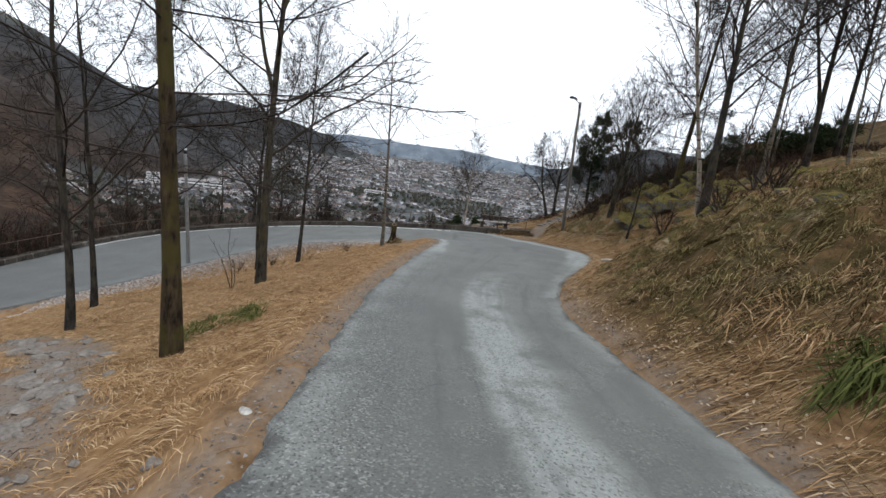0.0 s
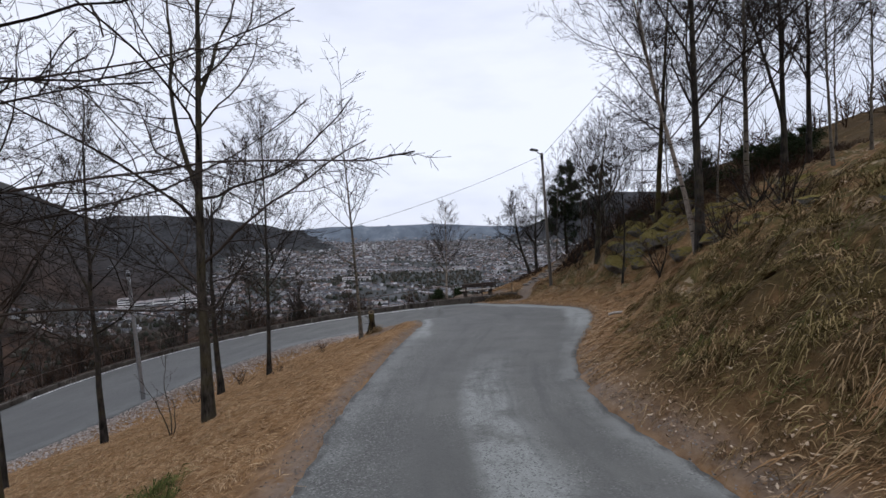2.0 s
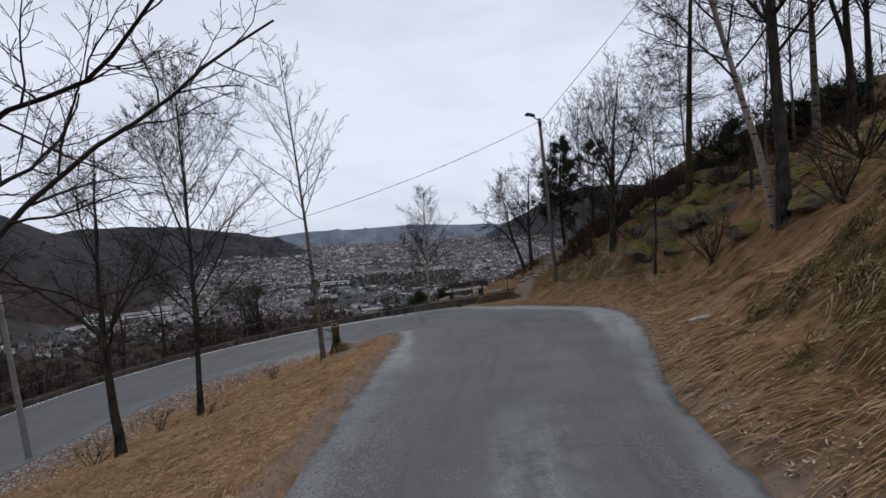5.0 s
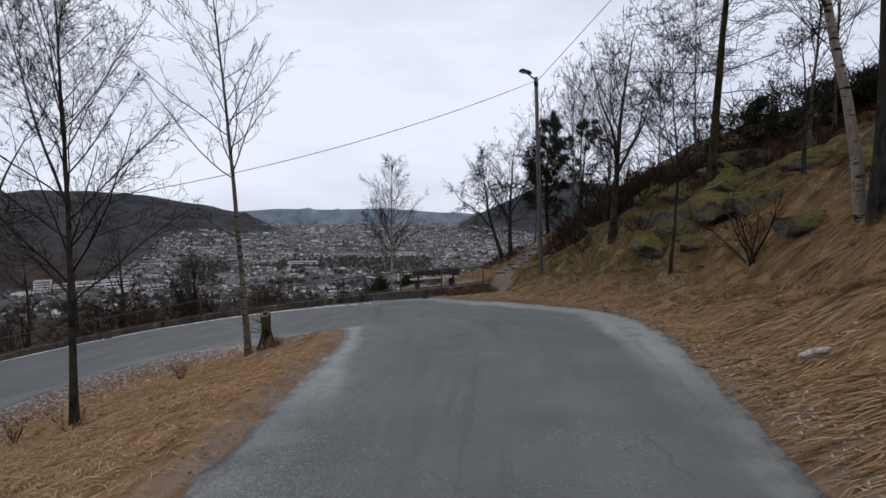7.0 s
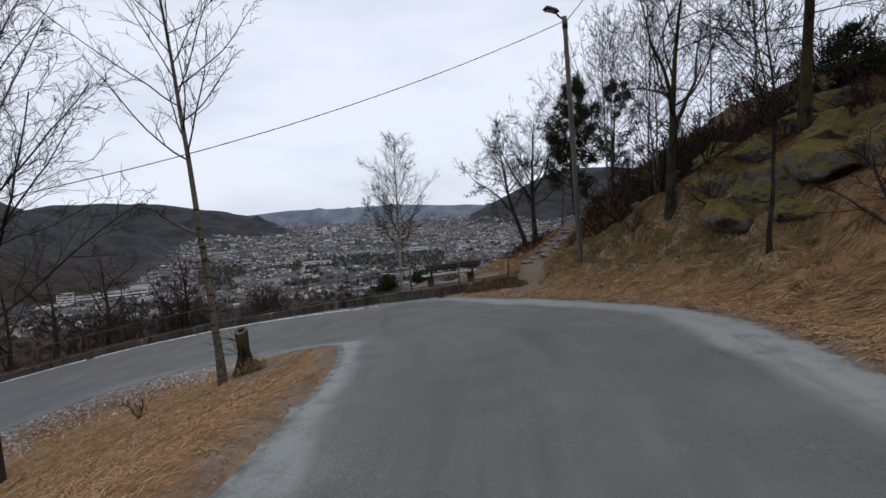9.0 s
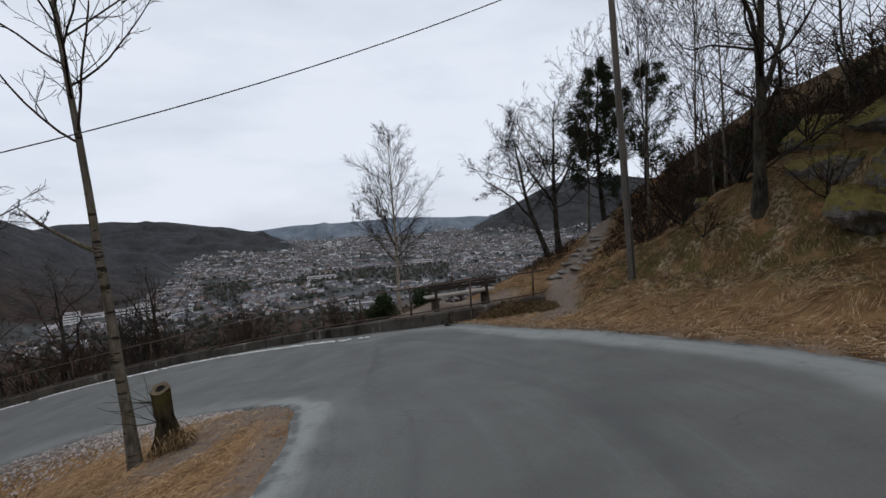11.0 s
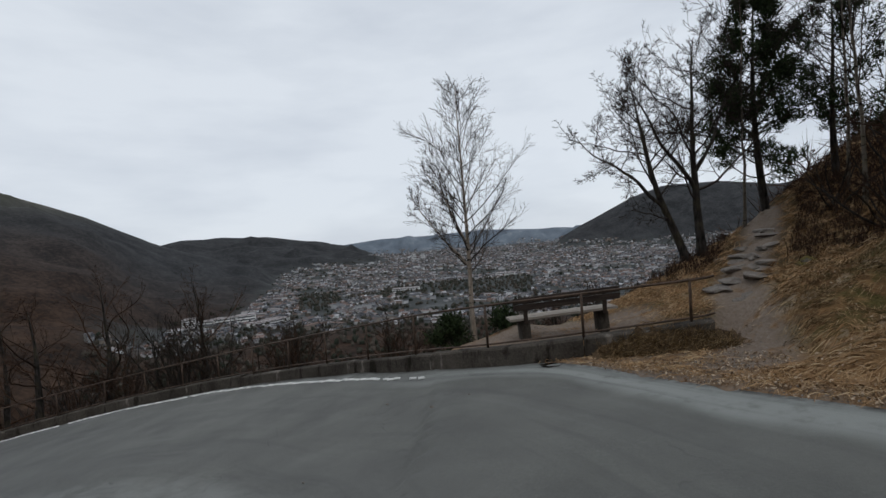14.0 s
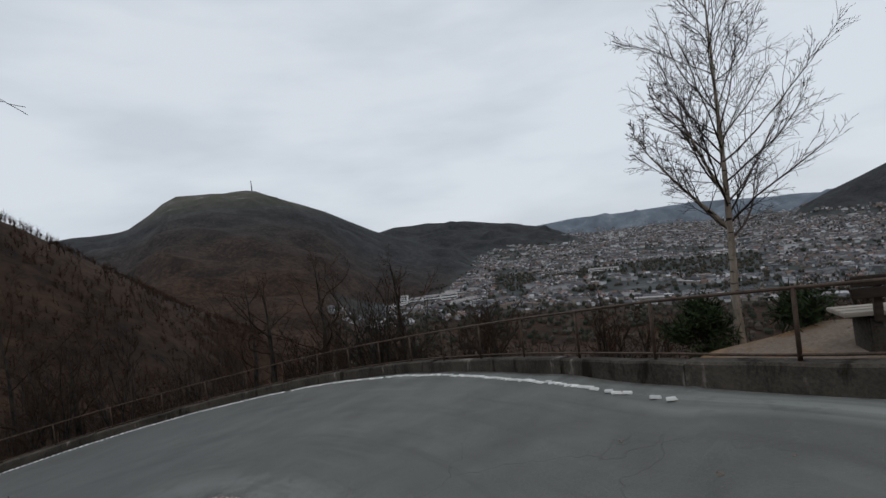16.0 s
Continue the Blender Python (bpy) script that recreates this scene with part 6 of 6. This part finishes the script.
tussocks(91, 10, -3.6, -2.4, 5.6, 7.2, 1, 0.5, 9, 110, 0.24, 0.4, GREEN, "low green grass beside the larch trunk", 0.005)
tussocks(93, 150, 3.2, 9.0, 1, 12, 2, 0.9, 7, 50, 0.22, 0.4, GREEN, "olive green moss and grass on the bank")


# ---- fallen leaves and loose grit ----
def flakes(name, x, y, size, material, label, category, seed, lift=0.012, flat=0.5, z=None):
    rng = np.random.RandomState(seed)
    n = len(x)
    zz = (land_height(x, y)[0] if z is None else z) + lift
    c = np.stack([x, y, zz], -1)
    a = rng.normal(0, 1, (n, 3)) * [1, 1, flat]
    a /= np.linalg.norm(a, axis=1, keepdims=True)
    b = np.cross(a, rng.normal(0, 0.35, (n, 3)) + [0, 0, 1])
    b /= np.linalg.norm(b, axis=1, keepdims=True) + 1e-9
    s = (size * rng.uniform(0.5, 1.4, n))[:, None]
    nrm = np.cross(a, b)
    v = np.stack([c - a * s, c - b * s * 0.55 + nrm * s * 0.22, c + a * s, c + b * s * 0.55 + nrm * s * 0.22], 1).reshape(-1, 3)
    f = (np.array([[0, 1, 2], [0, 2, 3]])[None] + np.arange(n)[:, None, None] * 4).reshape(-1, 3)
    return tagged(mesh_object(name, v, f, material), label, category, kind="stuff")


rng = np.random.RandomState(95)
x, y, off = scatter(rng, 60000, 2.5, 9.5, 0, 28, 2, 0.1, 4.5)
keep = (wave(x, y, 1.0, 96) + 0.6 * wave(x, y, 0.5, 95) > 0.25) | (off < 0.5)
flakes("fallen_leaves", x[keep][:32000], y[keep][:32000], 0.021, LITTER, "pale and brown fallen leaves on the bank", "leaves", 97, 0.025)
x, y = rng.uniform(3.9, 8.5, 9000), rng.uniform(23.0, 28.6, 9000)
z, off, kind = land_height(x, y)
keep = (kind == 2) & (off < 1.5)
flakes("fallen_leaves", x[keep], y[keep], 0.020, LITTER, "brown fallen leaves along the foot of the bank", "leaves", 98, 0.015)


def grit(name, x, y, size, material, label, seed):
    rng = np.random.RandomState(seed)
    n = len(x)
    c = np.stack([x, y, land_height(x, y)[0]], -1)
    s = (size * rng.uniform(0.4, 1.5, n))[:, None, None]
    corners = np.array([[1, 0, 0], [-0.5, 0.8, 0], [-0.6, -0.8, 0], [0, 0, 0.7]])[None] + rng.normal(0, 0.2, (n, 4, 3))
    v = (c[:, None] + corners * s).reshape(-1, 3)
    f = (np.array([[0, 1, 3], [1, 2, 3], [2, 0, 3]])[None] + np.arange(n)[:, None, None] * 4).reshape(-1, 3)
    return tagged(mesh_object(name, v, f, material), label, "gravel", kind="stuff")


x, y = rng.uniform(-12, 1, 120000), rng.uniform(0, 28.5, 120000)
z, off, kind = land_height(x, y)
trail = trail_off(x, y)
keep = (kind == 1) & ((off < 0.35) | ((trail < 0.9) & (x < -1.6) & (y < 9.0)) | (np.hypot(x + 2.4, y - 0.8) < 1.5) | (np.hypot(x + 0.9, y - 23.9) < 1.3))
grit("loose_gravel", x[keep][:22000], y[keep][:22000], 0.012, GRAVEL, "loose grey gravel along the road's edge and footpath", 99)
x, y = rng.uniform(2.4, 9, 60000), rng.uniform(0, 33, 60000)
z, off, kind = land_height(x, y)
keep = (kind == 2) & ((off < 0.28) | ((y > 26.3) & (off < 2.2) & (x < 6.6)))
grit("loose_gravel", x[keep][:15000], y[keep][:15000], 0.012, GRAVEL, "loose grey gravel at the foot of the bank", 100)


x, y = rng.uniform(-14, 0, 150000), rng.uniform(14, 28.5, 150000)
z, off, kind = land_height(x, y)
low_edge = side(x, y, EDGE_IN[13 * PER:22 * PER])[0]
keep = (kind == 1) & (low_edge < 0.45 + 0.95 * rng.uniform(size=len(x)) ** 2) & ~((np.hypot(x + 0.6, y - 24.0) < 1.5) & (rng.uniform(size=len(x)) < 0.8))
grit("pale_gravel", x[keep][:34000], y[keep][:34000], 0.036, PALE_GRAVEL, "pale crushed gravel along the lower road", 101)


# ---- row of whitish edge stones along the outside of the bend ----
def edge_stones():
    row = tagged(new("edge_stones"), "row of small whitish stones along the road edge", "kerb", kind="structure")
    shapes = []
    for k in range(4):
        rng = np.random.RandomState(110 + k)
        base = np.array([[-1, -1, 0], [1, -1, 0], [1, 1, 0], [-1, 1, 0], [-0.8, -0.75, 1], [0.8, -0.8, 1], [0.75, 0.8, 1], [-0.8, 0.75, 1]], float)
        base += rng.normal(0, 0.10, base.shape)
        v = base * [0.068, 0.040, 0.022]
        me = bpy.data.meshes.new("edge_stone")
        me.from_pydata(v.tolist(), [], [[4, 5, 6, 7], [0, 1, 5, 4], [1, 2, 6, 5], [2, 3, 7, 6], [3, 0, 4, 7]])
        me.materials.append(EDGE_STONE)
        shapes.append(me)
    rng = np.random.RandomState(120)
    s, k = 4.9, 0
    while s < WALL_RUN[-1] - 8:
        p = wall_at(s)
        w = wall_at(s + 0.1) - wall_at(s - 0.1)
        w /= np.linalg.norm(w)
        inn = np.array([-w[1], w[0]])
        if rng.uniform() < (0.97 if s > 6.5 else 0.75):
            q = p + inn * (0.50 - 0.13 * sstep(8, 13, s) + rng.normal(0, 0.02))
            ob = new("edge_stone", shapes[k % 4])
            ob.parent = row
            ob.matrix_basis = pose(q[0], q[1], road_height(q[0], q[1]) + 0.005, 0, 0, math.degrees(math.atan2(w[1], w[0])) + 45 + rng.normal(0, 10))
        s += 0.165
        k += 1


edge_stones()
